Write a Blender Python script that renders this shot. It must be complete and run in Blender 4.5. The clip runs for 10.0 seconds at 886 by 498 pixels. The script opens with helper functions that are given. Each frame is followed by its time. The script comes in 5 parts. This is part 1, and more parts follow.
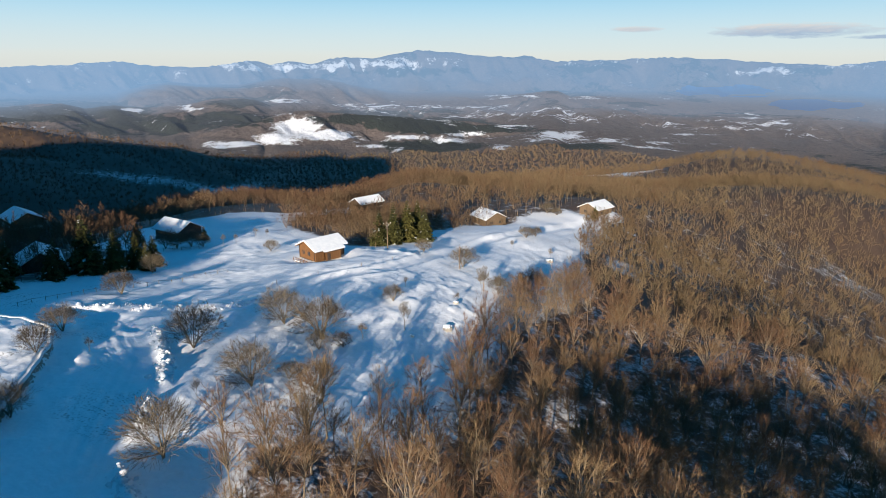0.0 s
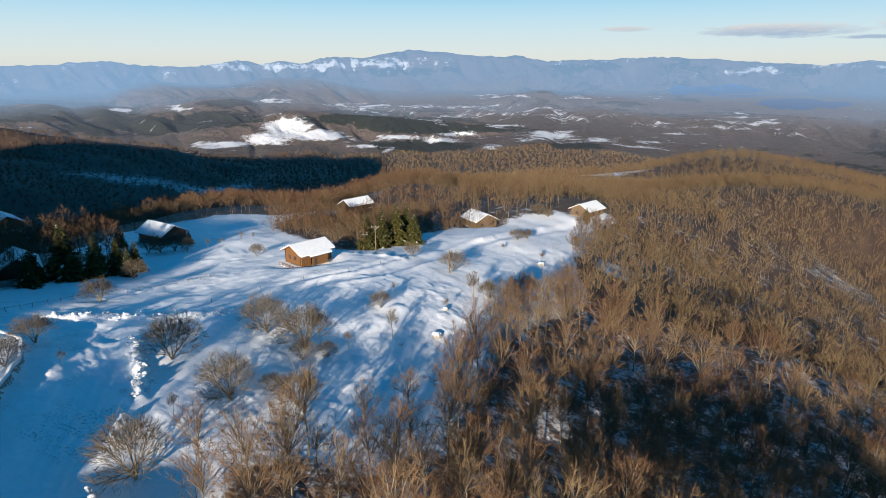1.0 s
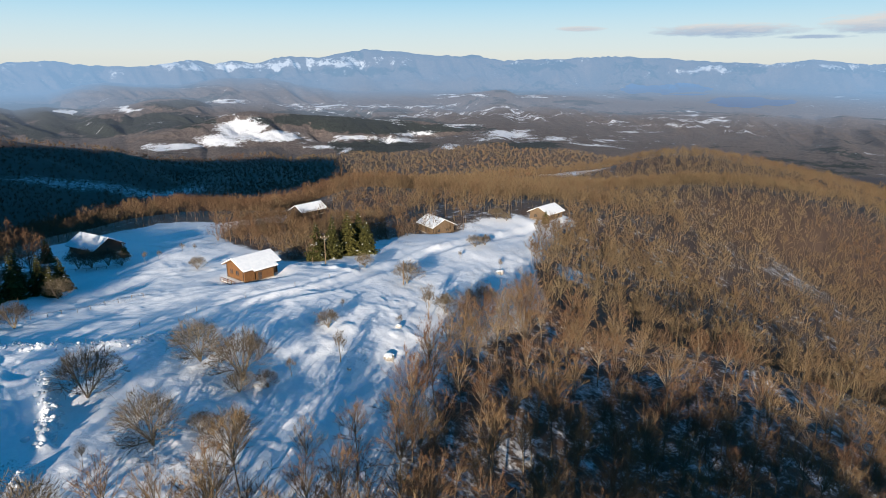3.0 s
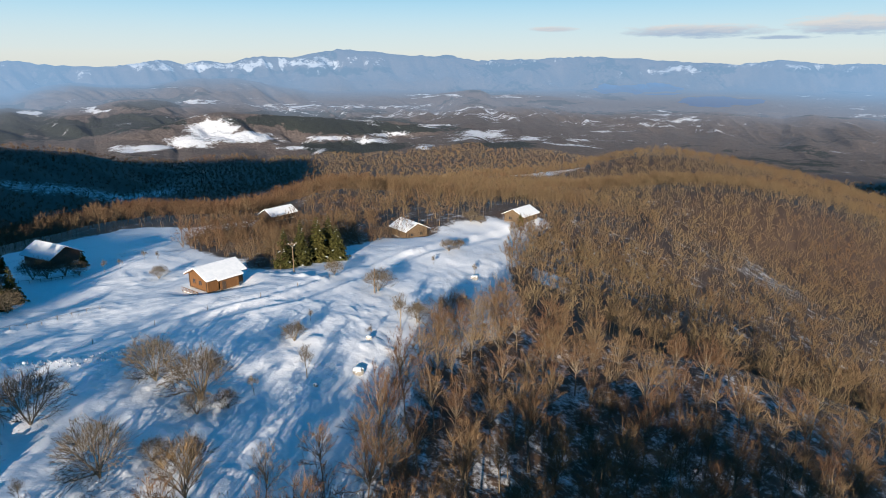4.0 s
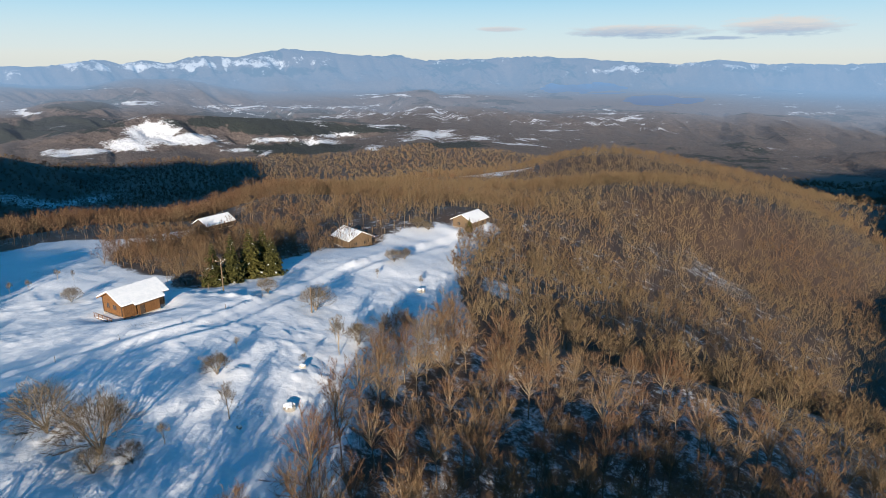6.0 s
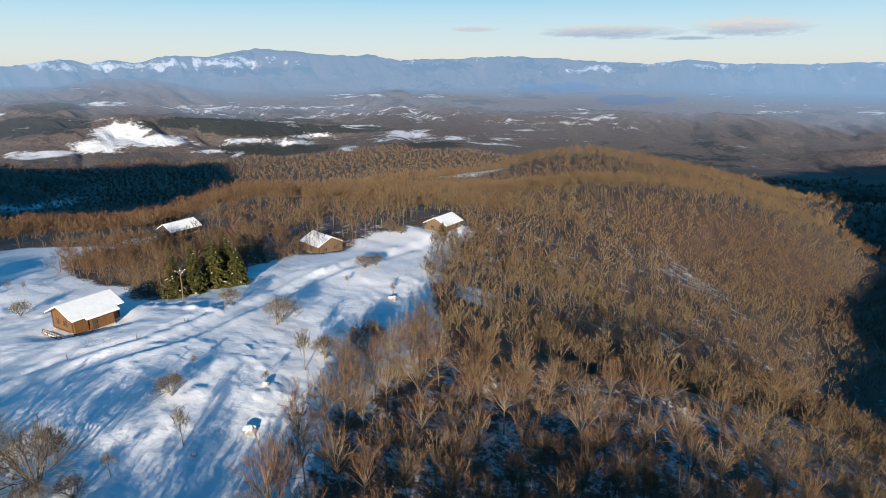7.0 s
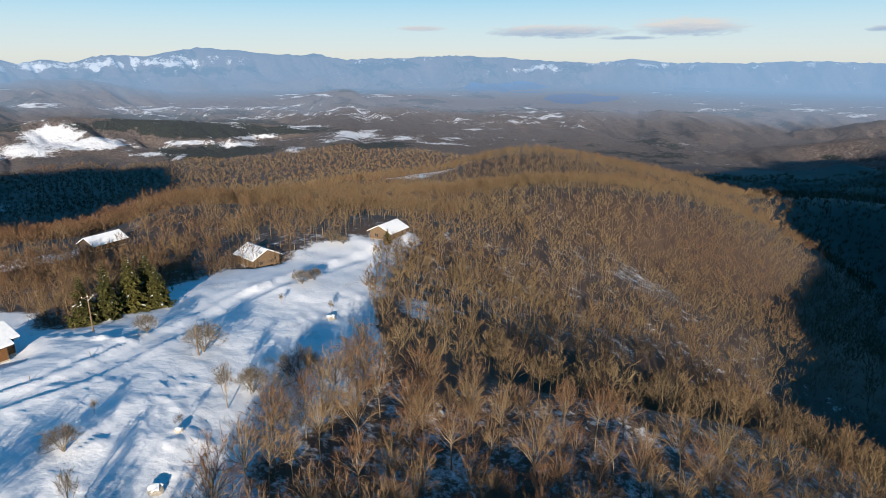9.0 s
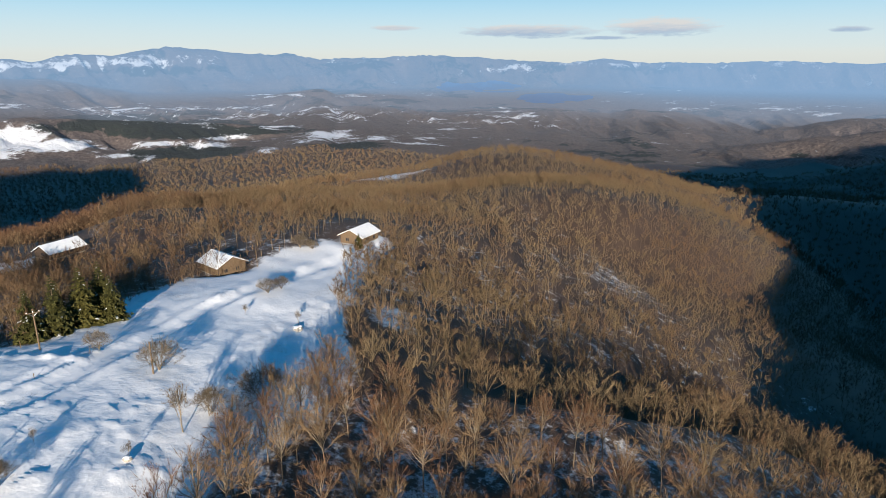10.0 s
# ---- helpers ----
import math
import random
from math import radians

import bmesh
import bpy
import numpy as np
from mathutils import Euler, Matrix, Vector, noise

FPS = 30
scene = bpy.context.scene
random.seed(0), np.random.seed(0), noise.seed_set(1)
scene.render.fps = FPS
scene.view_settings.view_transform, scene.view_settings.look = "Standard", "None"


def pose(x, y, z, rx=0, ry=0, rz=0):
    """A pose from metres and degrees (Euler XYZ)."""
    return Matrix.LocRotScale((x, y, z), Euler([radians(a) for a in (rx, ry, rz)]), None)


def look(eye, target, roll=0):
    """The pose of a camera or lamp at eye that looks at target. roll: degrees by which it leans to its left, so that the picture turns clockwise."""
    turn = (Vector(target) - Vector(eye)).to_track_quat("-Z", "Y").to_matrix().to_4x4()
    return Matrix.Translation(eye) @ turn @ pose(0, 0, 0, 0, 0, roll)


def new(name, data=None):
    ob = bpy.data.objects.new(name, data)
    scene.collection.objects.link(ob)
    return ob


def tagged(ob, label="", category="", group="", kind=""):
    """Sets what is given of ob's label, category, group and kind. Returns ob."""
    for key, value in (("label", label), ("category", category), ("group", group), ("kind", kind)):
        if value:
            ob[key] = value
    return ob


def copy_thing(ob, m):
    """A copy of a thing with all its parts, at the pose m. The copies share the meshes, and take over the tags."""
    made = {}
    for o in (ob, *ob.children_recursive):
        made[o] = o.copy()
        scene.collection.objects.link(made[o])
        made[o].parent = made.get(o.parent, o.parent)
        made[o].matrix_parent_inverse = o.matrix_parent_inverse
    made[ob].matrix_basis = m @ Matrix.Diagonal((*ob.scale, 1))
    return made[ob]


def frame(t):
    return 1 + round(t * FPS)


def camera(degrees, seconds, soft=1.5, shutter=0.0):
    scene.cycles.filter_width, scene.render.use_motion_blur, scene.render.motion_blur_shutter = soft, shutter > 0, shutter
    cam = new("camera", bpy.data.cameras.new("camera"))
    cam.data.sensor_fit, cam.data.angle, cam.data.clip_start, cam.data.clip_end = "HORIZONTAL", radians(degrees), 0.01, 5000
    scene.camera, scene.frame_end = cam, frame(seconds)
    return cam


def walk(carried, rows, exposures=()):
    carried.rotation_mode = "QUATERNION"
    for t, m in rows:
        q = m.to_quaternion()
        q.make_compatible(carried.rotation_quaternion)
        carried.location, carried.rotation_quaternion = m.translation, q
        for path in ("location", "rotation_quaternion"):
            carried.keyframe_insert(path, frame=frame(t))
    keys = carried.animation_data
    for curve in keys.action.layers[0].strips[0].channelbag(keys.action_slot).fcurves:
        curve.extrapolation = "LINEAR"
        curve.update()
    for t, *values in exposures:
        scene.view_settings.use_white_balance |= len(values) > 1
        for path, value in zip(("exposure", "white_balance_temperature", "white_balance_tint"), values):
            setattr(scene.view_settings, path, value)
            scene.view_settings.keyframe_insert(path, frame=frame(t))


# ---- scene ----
# camera: a drone about 45 m above a snowy ridge
cam = camera(69.66, 10.0, soft=0.9)
PATH = [
    (0.0, 0.00, 0.00, 0.00, -0.00, -16.21, -0.05),
    (0.5, 0.26, 1.65, 0.02, -0.39, -16.22, -0.04),
    (1.0, 0.57, 3.46, 0.11, -0.79, -16.24, -0.04),
    (1.5, 0.90, 5.46, 0.13, -1.34, -16.26, -0.02),
    (2.0, 1.33, 7.54, 0.14, -2.29, -16.27, -0.01),
    (2.5, 1.83, 9.74, 0.18, -3.39, -16.28, -0.00),
    (4.0, 3.64, 16.53, 0.31, -6.73, -16.28, -0.01),
    (4.5, 4.37, 18.89, 0.28, -7.86, -16.28, -0.03),
    (5.0, 5.18, 21.27, 0.30, -8.94, -16.28, -0.02),
    (5.5, 6.06, 23.67, 0.34, -10.06, -16.29, -0.01),
    (7.0, 9.09, 30.95, 0.40, -13.40, -16.31, 0.01),
    (7.5, 10.20, 33.30, 0.45, -14.53, -16.32, -0.00),
    (8.0, 11.38, 35.61, 0.54, -15.64, -16.33, 0.03),
    (8.5, 12.54, 37.88, 0.58, -16.76, -16.35, 0.02),
    (9.0, 13.80, 40.26, 0.62, -17.88, -16.37, 0.04),
    (9.5, 15.09, 42.65, 0.62, -19.00, -16.38, 0.02),
    (10.0, 16.40, 45.11, 0.55, -20.13, -16.40, 0.01),
]
walk(cam, [(t, pose(x, y, z, 90 + tilt, lean, yaw)) for t, x, y, z, yaw, tilt, lean in PATH])

# ---- light: low winter sun behind the camera, clear sky ----
SUN_AZ, SUN_EL = radians(194.0), radians(13.5)
SUN_DIR = Vector((math.sin(SUN_AZ) * math.cos(SUN_EL), math.cos(SUN_AZ) * math.cos(SUN_EL), math.sin(SUN_EL)))
world = bpy.data.worlds.new("sky")
scene.world = world
world.use_nodes = True
wn, wl = world.node_tree.nodes, world.node_tree.links
wn.clear()
w_out = wn.new("ShaderNodeOutputWorld")
w_bg = wn.new("ShaderNodeBackground")
w_sky = wn.new("ShaderNodeTexSky")
w_sky.sky_type = "NISHITA"
w_sky.sun_disc = False
w_sky.sun_elevation = SUN_EL
w_sky.sun_rotation = SUN_AZ
w_sky.altitude = 1000
w_sky.air_density = 1.0
w_sky.dust_density = 0.6
w_sky.ozone_density = 1.5
w_bg.inputs["Strength"].default_value = 0.15
# paler towards the horizon, deep winter blue overhead
w_dir = wn.new("ShaderNodeTexCoord").outputs["Generated"]
w_sep = wn.new("ShaderNodeSeparateXYZ")
wl.new(w_dir, w_sep.inputs[0])
w_ramp = wn.new("ShaderNodeValToRGB")
w_ramp.color_ramp.interpolation = "B_SPLINE"
stops = [(0.0, (0.33, 0.345, 0.33)), (0.02, (0.355, 0.375, 0.36)), (0.085, (0.19, 0.345, 0.44)), (0.14, (0.03, 0.17, 0.31)), (0.24, (0.002, 0.088, 0.214)), (1.0, (0.003, 0.050, 0.130))]
for k in range(4):
    w_ramp.color_ramp.elements.new(0.5)
for e, (p, c) in zip(w_ramp.color_ramp.elements, stops):
    e.position, e.color = p, (*c, 1)
wl.new(w_sep.outputs["Z"], w_ramp.inputs["Fac"])
w_mix = wn.new("ShaderNodeMix")
w_mix.data_type, w_mix.blend_type = "RGBA", "MIX"
w_mix.inputs[0].default_value = 0.94
w_gain = wn.new("ShaderNodeVectorMath")
w_gain.operation = "SCALE"
w_gain.inputs["Scale"].default_value = 0.03
wl.new(w_sky.outputs[0], w_gain.inputs[0])
wl.new(w_gain.outputs[0], w_mix.inputs[6])
wl.new(w_ramp.outputs[0], w_mix.inputs[7])
# a few thin flat clouds low over the far mountains
w_az = wn.new("ShaderNodeMath")
w_az.operation = "ARCTAN2"
wl.new(w_sep.outputs["X"], w_az.inputs[0])
wl.new(w_sep.outputs["Y"], w_az.inputs[1])
w_flat = wn.new("ShaderNodeCombineXYZ")
wl.new(w_az.outputs[0], w_flat.inputs[0])
wl.new(w_sep.outputs["Z"], w_flat.inputs[1])
w_map = wn.new("ShaderNodeMapping")
w_map.inputs["Scale"].default_value = (34, 190, 1)
wl.new(w_flat.outputs[0], w_map.inputs["Vector"])
w_noise = wn.new("ShaderNodeTexNoise")
w_noise.inputs["Scale"].default_value = 1.0
w_noise.inputs["Detail"].default_value = 5
w_noise.inputs["Roughness"].default_value = 0.62
wl.new(w_map.outputs[0], w_noise.inputs["Vector"])


def w_math(op, a, b=0.0, clamp=False):
    m = wn.new("ShaderNodeMath")
    m.operation, m.use_clamp = op, clamp
    for k, x in ((0, a), (1, b)):
        if isinstance(x, float):
            m.inputs[k].default_value = x
        else:
            wl.new(x, m.inputs[k])
    return m.outputs[0]


w_sum = None
for bearing, lift, wide, tall in ((16.0, 0.0477, 2.4, 0.0045), (27.2, 0.0432, 6.6, 0.011), (38.0, 0.0475, 5.0, 0.0155), (51.3, 0.0395, 1.6, 0.0045), (33.5, 0.033, 3.0, 0.003), (66.0, 0.046, 4.0, 0.006), (-58.0, 0.05, 5.0, 0.006)):
    u = w_math("DIVIDE", w_math("SUBTRACT", w_az.outputs[0], math.radians(bearing)), math.radians(wide))
    q = w_math("DIVIDE", w_math("SUBTRACT", w_sep.outputs["Z"], lift), tall)
    d = w_math("SUBTRACT", 1.0, w_math("ADD", w_math("MULTIPLY", u, u), w_math("MULTIPLY", q, q)), True)
    w_sum = d if w_sum is None else w_math("MAXIMUM", w_sum, d)
w_mask = w_math("MULTIPLY", w_math("SUBTRACT", w_math("ADD", w_sum, w_math("MULTIPLY", w_noise.outputs["Fac"], 1.9)), 1.08), 1.5, True)
w_mask = w_math("MULTIPLY", w_mask, w_math("GREATER_THAN", w_sum, 0.001))
w_cc = wn.new("ShaderNodeMix")
w_cc.data_type = "RGBA"
w_cc.inputs[6].default_value = (0.16, 0.21, 0.285, 1)
w_cc.inputs[7].default_value = (0.33, 0.315, 0.305, 1)
wl.new(w_math("ADD", w_math("DIVIDE", w_math("SUBTRACT", w_sep.outputs["Z"], 0.042), 0.014), w_math("MULTIPLY", w_math("SUBTRACT", w_noise.outputs["Fac"], 0.3), 1.4), True), w_cc.inputs[0])
w_cloud = wn.new("ShaderNodeMix")
w_cloud.data_type = "RGBA"
wl.new(w_math("MULTIPLY", w_mask, 0.85), w_cloud.inputs[0])
wl.new(w_mix.outputs[2], w_cloud.inputs[6])
wl.new(w_cc.outputs[2], w_cloud.inputs[7])
wl.new(w_cloud.outputs[2], w_bg.inputs["Color"])
w_bg.inputs["Strength"].default_value = 1.0
wl.new(w_bg.outputs[0], w_out.inputs["Surface"])

sun = new("sun", bpy.data.lights.new("sun", "SUN"))
sun.data.energy = 4.6
sun.data.angle = radians(0.53)
sun.data.color = (1.0, 0.88, 0.735)
sun.matrix_world = look(SUN_DIR * 100, (0, 0, 0))
scene.view_settings.exposure = 1.14

# ---- materials ----
def material(name):
    m = bpy.data.materials.new(name)
    m.use_nodes = True
    nt = m.node_tree
    return m, nt.nodes, nt.links, nt.nodes["Principled BSDF"]


def noise_node(nodes, links, scale, detail=4.0, rough=0.6, vec=None):
    n = nodes.new("ShaderNodeTexNoise")
    n.inputs["Scale"].default_value = scale
    n.inputs["Detail"].default_value = detail
    n.inputs["Roughness"].default_value = rough
    if vec is not None:
        links.new(vec, n.inputs["Vector"])
    return n.outputs["Fac"]


def ramp(nodes, links, fac, stops):
    r = nodes.new("ShaderNodeValToRGB")
    e = r.color_ramp.elements
    while len(e) < len(stops):
        e.new(0.5)
    for k, (p, c) in enumerate(stops):
        e[k].position = p
        e[k].color = (*c, 1) if len(c) == 3 else c
    links.new(fac, r.inputs["Fac"])
    return r.outputs["Color"]


def mix(nodes, links, fac, a, b, mode="MIX"):
    m = nodes.new("ShaderNodeMix")
    m.data_type = "RGBA"
    m.blend_type = mode
    for k, v in ((0, fac), (6, a), (7, b)):
        if isinstance(v, (int, float)):
            m.inputs[k].default_value = v
        elif isinstance(v, tuple):
            m.inputs[k].default_value = (*v, 1)
        else:
            links.new(v, m.inputs[k])
    return m.outputs[2]


def calc(nodes, links, op, a, b=0.0, clamp=False):
    m = nodes.new("ShaderNodeMath")
    m.operation = op
    m.use_clamp = clamp
    for k, v in ((0, a), (1, b)):
        if isinstance(v, (int, float)):
            m.inputs[k].default_value = v
        else:
            links.new(v, m.inputs[k])
    return m.outputs[0]


def bump(nodes, links, bsdf, height, strength, distance):
    b = nodes.new("ShaderNodeBump")
    b.inputs["Strength"].default_value = strength
    b.inputs["Distance"].default_value = distance
    links.new(height, b.inputs["Height"])
    links.new(b.outputs[0], bsdf.inputs["Normal"])


def attribute(nodes, name):
    a = nodes.new("ShaderNodeAttribute")
    a.attribute_name = name
    return a.outputs["Fac"]


def position(nodes):
    return nodes.new("ShaderNodeNewGeometry").outputs["Position"]


def simple(name, colour, colour2, scale=3.0, rough=0.7, bump_amount=0.3, metal=0.0):
    """A two-tone surface with grain."""
    m, n, l, b = material(name)
    vec = n.new("ShaderNodeTexCoord").outputs["Object"]
    f = noise_node(n, l, scale, 6, 0.65, vec)
    l.new(ramp(n, l, f, [(0.3, colour), (0.7, colour2)]), b.inputs["Base Color"])
    b.inputs["Roughness"].default_value = rough
    b.inputs["Metallic"].default_value = metal
    if bump_amount:
        bump(n, l, b, noise_node(n, l, scale * 6, 4, 0.6, vec), bump_amount, 0.02)
    return m


# snow on the open meadow, leaf litter and thin snow under the trees
def ground_material():
    m, n, l, b = material("snow_and_litter")
    p = position(n)
    fine = noise_node(n, l, 1.6, 6, 0.65, p)
    coarse = noise_node(n, l, 0.12, 4, 0.55, p)
    snow = ramp(n, l, fine, [(0.25, (0.77, 0.785, 0.80)), (0.75, (0.87, 0.875, 0.88))])
    litter = ramp(n, l, noise_node(n, l, 2.5, 5, 0.7, p), [(0.3, (0.035, 0.022, 0.014)), (0.7, (0.10, 0.06, 0.035))])
    patch = calc(n, l, "ADD", noise_node(n, l, 0.35, 6, 0.7, p), calc(n, l, "MULTIPLY", coarse, 0.5))
    speck = calc(n, l, "MULTIPLY", noise_node(n, l, 1.4, 6, 0.75, p), 0.45)
    cover = calc(n, l, "MULTIPLY", calc(n, l, "SUBTRACT", calc(n, l, "MULTIPLY", attribute(n, "woods"), calc(n, l, "ADD", patch, speck)), 0.60), 4.0, True)
    # grass and soil poking through on the meadow
    tuft = calc(n, l, "MULTIPLY", attribute(n, "bare"), calc(n, l, "GREATER_THAN", noise_node(n, l, 3.0, 5, 0.75, p), 0.56))
    colour = mix(n, l, calc(n, l, "MAXIMUM", cover, tuft), snow, litter)
    l.new(colour, b.inputs["Base Color"])
    b.inputs["Roughness"].default_value = 0.65
    h = calc(n, l, "ADD", calc(n, l, "MULTIPLY", noise_node(n, l, 0.9, 5, 0.6, p), 1.0), calc(n, l, "MULTIPLY", fine, 0.25))
    bump(n, l, b, h, 0.4, 0.3)
    return m


# distant country: brown woods, dark conifers, snowfields, with blue haze painted over as a glow
def distance_material():
    m, n, l, b = material("distant_country")
    p = position(n)
    grain = noise_node(n, l, 0.035, 6, 0.7, p)
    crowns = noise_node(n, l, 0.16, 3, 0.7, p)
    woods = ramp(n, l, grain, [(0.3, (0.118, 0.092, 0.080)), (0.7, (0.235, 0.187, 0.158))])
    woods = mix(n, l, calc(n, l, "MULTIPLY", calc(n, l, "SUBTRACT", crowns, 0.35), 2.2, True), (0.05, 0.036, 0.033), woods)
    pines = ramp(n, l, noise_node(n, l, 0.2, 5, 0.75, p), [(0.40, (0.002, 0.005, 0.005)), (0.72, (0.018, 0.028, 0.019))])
    edge = calc(n, l, "MULTIPLY", calc(n, l, "SUBTRACT", noise_node(n, l, 0.03, 8, 0.78, p), 0.5), 1.5)
    pine = calc(n, l, "MULTIPLY", calc(n, l, "SUBTRACT", calc(n, l, "ADD", attribute(n, "pines"), edge), 0.47), 14.0, True)
    scrub = calc(n, l, "MULTIPLY", calc(n, l, "SUBTRACT", noise_node(n, l, 0.11, 6, 0.8, p), 0.5), 1.1)
    white = calc(n, l, "MULTIPLY", calc(n, l, "SUBTRACT", calc(n, l, "ADD", calc(n, l, "ADD", attribute(n, "snow"), edge), scrub), 0.42), 5.0, True)
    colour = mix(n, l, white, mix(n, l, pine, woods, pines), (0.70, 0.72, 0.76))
    # cloud shadows on the plain, put into the colour as dark blue
    in_cloud_shade = calc(n, l, "GREATER_THAN", calc(n, l, "ADD", attribute(n, "cloud_shade"), calc(n, l, "MULTIPLY", edge, 0.1)), 0.5)
    colour = mix(n, l, in_cloud_shade, colour, (0.0, 0.07, 0.22))
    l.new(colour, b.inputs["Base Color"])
    b.inputs["Roughness"].default_value = 0.9
    bump(n, l, b, calc(n, l, "ADD", grain, calc(n, l, "MULTIPLY", crowns, 0.35)), 0.9, 18.0)
    # haze imitated by emission mixed over the surface
    painted_haze = n.new("ShaderNodeEmission")
    l.new(ramp(n, l, attribute(n, "painted_haze"), [(0.15, (0.47, 0.53, 0.66)), (0.66, (0.285, 0.475, 0.73))]), painted_haze.inputs["Color"])
    painted_haze.inputs["Strength"].default_value = 0.46
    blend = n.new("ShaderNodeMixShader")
    l.new(attribute(n, "painted_haze"), blend.inputs[0])
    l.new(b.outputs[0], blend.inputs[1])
    l.new(painted_haze.outputs[0], blend.inputs[2])
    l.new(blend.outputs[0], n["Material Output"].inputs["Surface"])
    return m


# bare crowns: pale limbs, russet twig ends, each tree a little different
def twig_material(name, limb_dark, limb_pale, twig_red, twig_olive, from_object):
    m, n, l, b = material(name)
    if from_object:
        r = n.new("ShaderNodeObjectInfo").outputs["Random"]
    else:
        r = attribute(n, "shade")
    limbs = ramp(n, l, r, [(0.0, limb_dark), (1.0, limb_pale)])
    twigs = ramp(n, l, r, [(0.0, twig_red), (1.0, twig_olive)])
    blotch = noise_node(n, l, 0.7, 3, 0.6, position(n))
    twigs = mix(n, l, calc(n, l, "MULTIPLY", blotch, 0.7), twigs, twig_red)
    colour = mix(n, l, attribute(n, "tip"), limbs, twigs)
    l.new(colour, b.inputs["Base Color"])
    b.inputs["Roughness"].default_value = 0.8
    b.inputs["Specular IOR Level"].default_value = 0.2
    return m


def wood_material(name, dark, light, plank=0.18):
    m, n, l, b = material(name)
    c = n.new("ShaderNodeTexCoord").outputs["Object"]
    s = n.new("ShaderNodeMapping")
    s.inputs["Scale"].default_value = (6, 6, 0.6)
    l.new(c, s.inputs["Vector"])
    grain = noise_node(n, l, 2.0, 6, 0.7, s.outputs[0])
    worn = noise_node(n, l, 0.5, 4, 0.6, c)
    col = mix(n, l, calc(n, l, "MULTIPLY", worn, 0.5), ramp(n, l, grain, [(0.3, dark), (0.7, light)]), tuple(x * 0.6 for x in dark))
    l.new(col, b.inputs["Base Color"])
    b.inputs["Roughness"].default_value = 0.75
    bump(n, l, b, grain, 0.4, 0.02)
    return m


GROUND = ground_material()
DISTANCE = distance_material()
BEECH = twig_material("beech_twigs", (0.098, 0.073, 0.044), (0.24, 0.185, 0.108), (0.130, 0.055, 0.027), (0.142, 0.095, 0.042), True)
BEECH_FAR = twig_material("woodland_twigs", (0.070, 0.053, 0.033), (0.165, 0.130, 0.076), (0.112, 0.053, 0.027), (0.105, 0.079, 0.041), False)
SHRUB = twig_material("shrub_twigs", (0.050, 0.041, 0.029), (0.13, 0.104, 0.068), (0.092, 0.066, 0.043), (0.15, 0.120, 0.076), True)
BARK = simple("beech_bark", (0.08, 0.06, 0.04), (0.24, 0.19, 0.13), 4.0, 0.85, 0.5)
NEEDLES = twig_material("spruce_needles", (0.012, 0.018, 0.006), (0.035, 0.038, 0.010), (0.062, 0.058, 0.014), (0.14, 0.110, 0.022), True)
SNOW = simple("settled_snow", (0.60, 0.63, 0.66), (0.74, 0.75, 0.76), 1.2, 0.6, 0.4)
LOG = wood_material("oiled_pine_boards", (0.105, 0.045, 0.013), (0.22, 0.10, 0.029))
GREY_WOOD = wood_material("weathered_boards", (0.085, 0.055, 0.031), (0.20, 0.135, 0.076))
DARK_WOOD = wood_material("dark_stained_boards", (0.035, 0.022, 0.014), (0.09, 0.06, 0.04))
STONE = simple("field_stone", (0.22, 0.20, 0.17), (0.42, 0.38, 0.32), 3.0, 0.85, 0.6)
METAL = simple("galvanised_metal", (0.35, 0.36, 0.37), (0.5, 0.5, 0.5), 6.0, 0.45, 0.1, 0.8)

# ---- ground ----
EAST = np.array([-320, -140, -65, -15, 35, 95, 190, 330, 520.0])
NORTH = np.array([-120, 40, 85, 125, 165, 215, 270, 350, 500, 700, 950.0])
# heights of the ridge on that map grid, in metres below the drone's start
SPOT = [
    [-59, -36, -34, -39, -44, -56, -91, -148, -198],
    [-59, -42, -40, -45, -49, -71, -116, -167, -229],
    [-61, -44, -41, -47, -63, -74, -119, -171, -236],
    [-68, -47, -46, -45, -59, -72, -121, -171, -239],
    [-85, -53, -52, -48, -55, -73, -118, -166, -241],
    [-111, -65, -55, -56, -56, -75, -104, -157, -241],
    [-119, -72, -64, -63, -57, -64, -95, -146, -237],
    [-143, -81, -77, -64, -71, -76, -70, -104, -202],
    [-190, -121, -109, -103, -93, -92, -98, -93, -137],
    [-192, -171, -160, -151, -140, -124, -119, -107, -162],
    [-252, -225, -212, -203, -199, -202, -226, -246, -239],
]


def spline(nodes, q):
    u = np.interp(q, nodes, np.arange(len(nodes)))
    i = np.clip(u.astype(int), 0, len(nodes) - 2)
    s = u - i
    w = (-0.5 * s + s * s - 0.5 * s ** 3, 1 - 2.5 * s * s + 1.5 * s ** 3, 0.5 * s + 2 * s * s - 1.5 * s ** 3, -0.5 * s * s + 0.5 * s ** 3)
    return i, w


def relief(x, y):
    """The smooth shape of the ridge."""
    h = np.array(SPOT, float)
    i, wx = spline(EAST, x)
    j, wy = spline(NORTH, y)
    z = np.zeros_like(x)
    for a in range(4):
        ja = np.clip(j + a - 1, 0, len(NORTH) - 1)
        for b in range(4):
            z += wy[a] * wx[b] * h[ja, np.clip(i + b - 1, 0, len(EAST) - 1)]
    return z


def hash01(i, j, seed):
    n = (i.astype(np.int64) * 374761393 + j.astype(np.int64) * 668265263 + seed * 974711) & 0x7FFFFFFF
    n = ((n ^ (n >> 13)) * 1274126177) & 0x7FFFFFFF
    return ((n ^ (n >> 16)) & 0xFFFF) / 65535.0


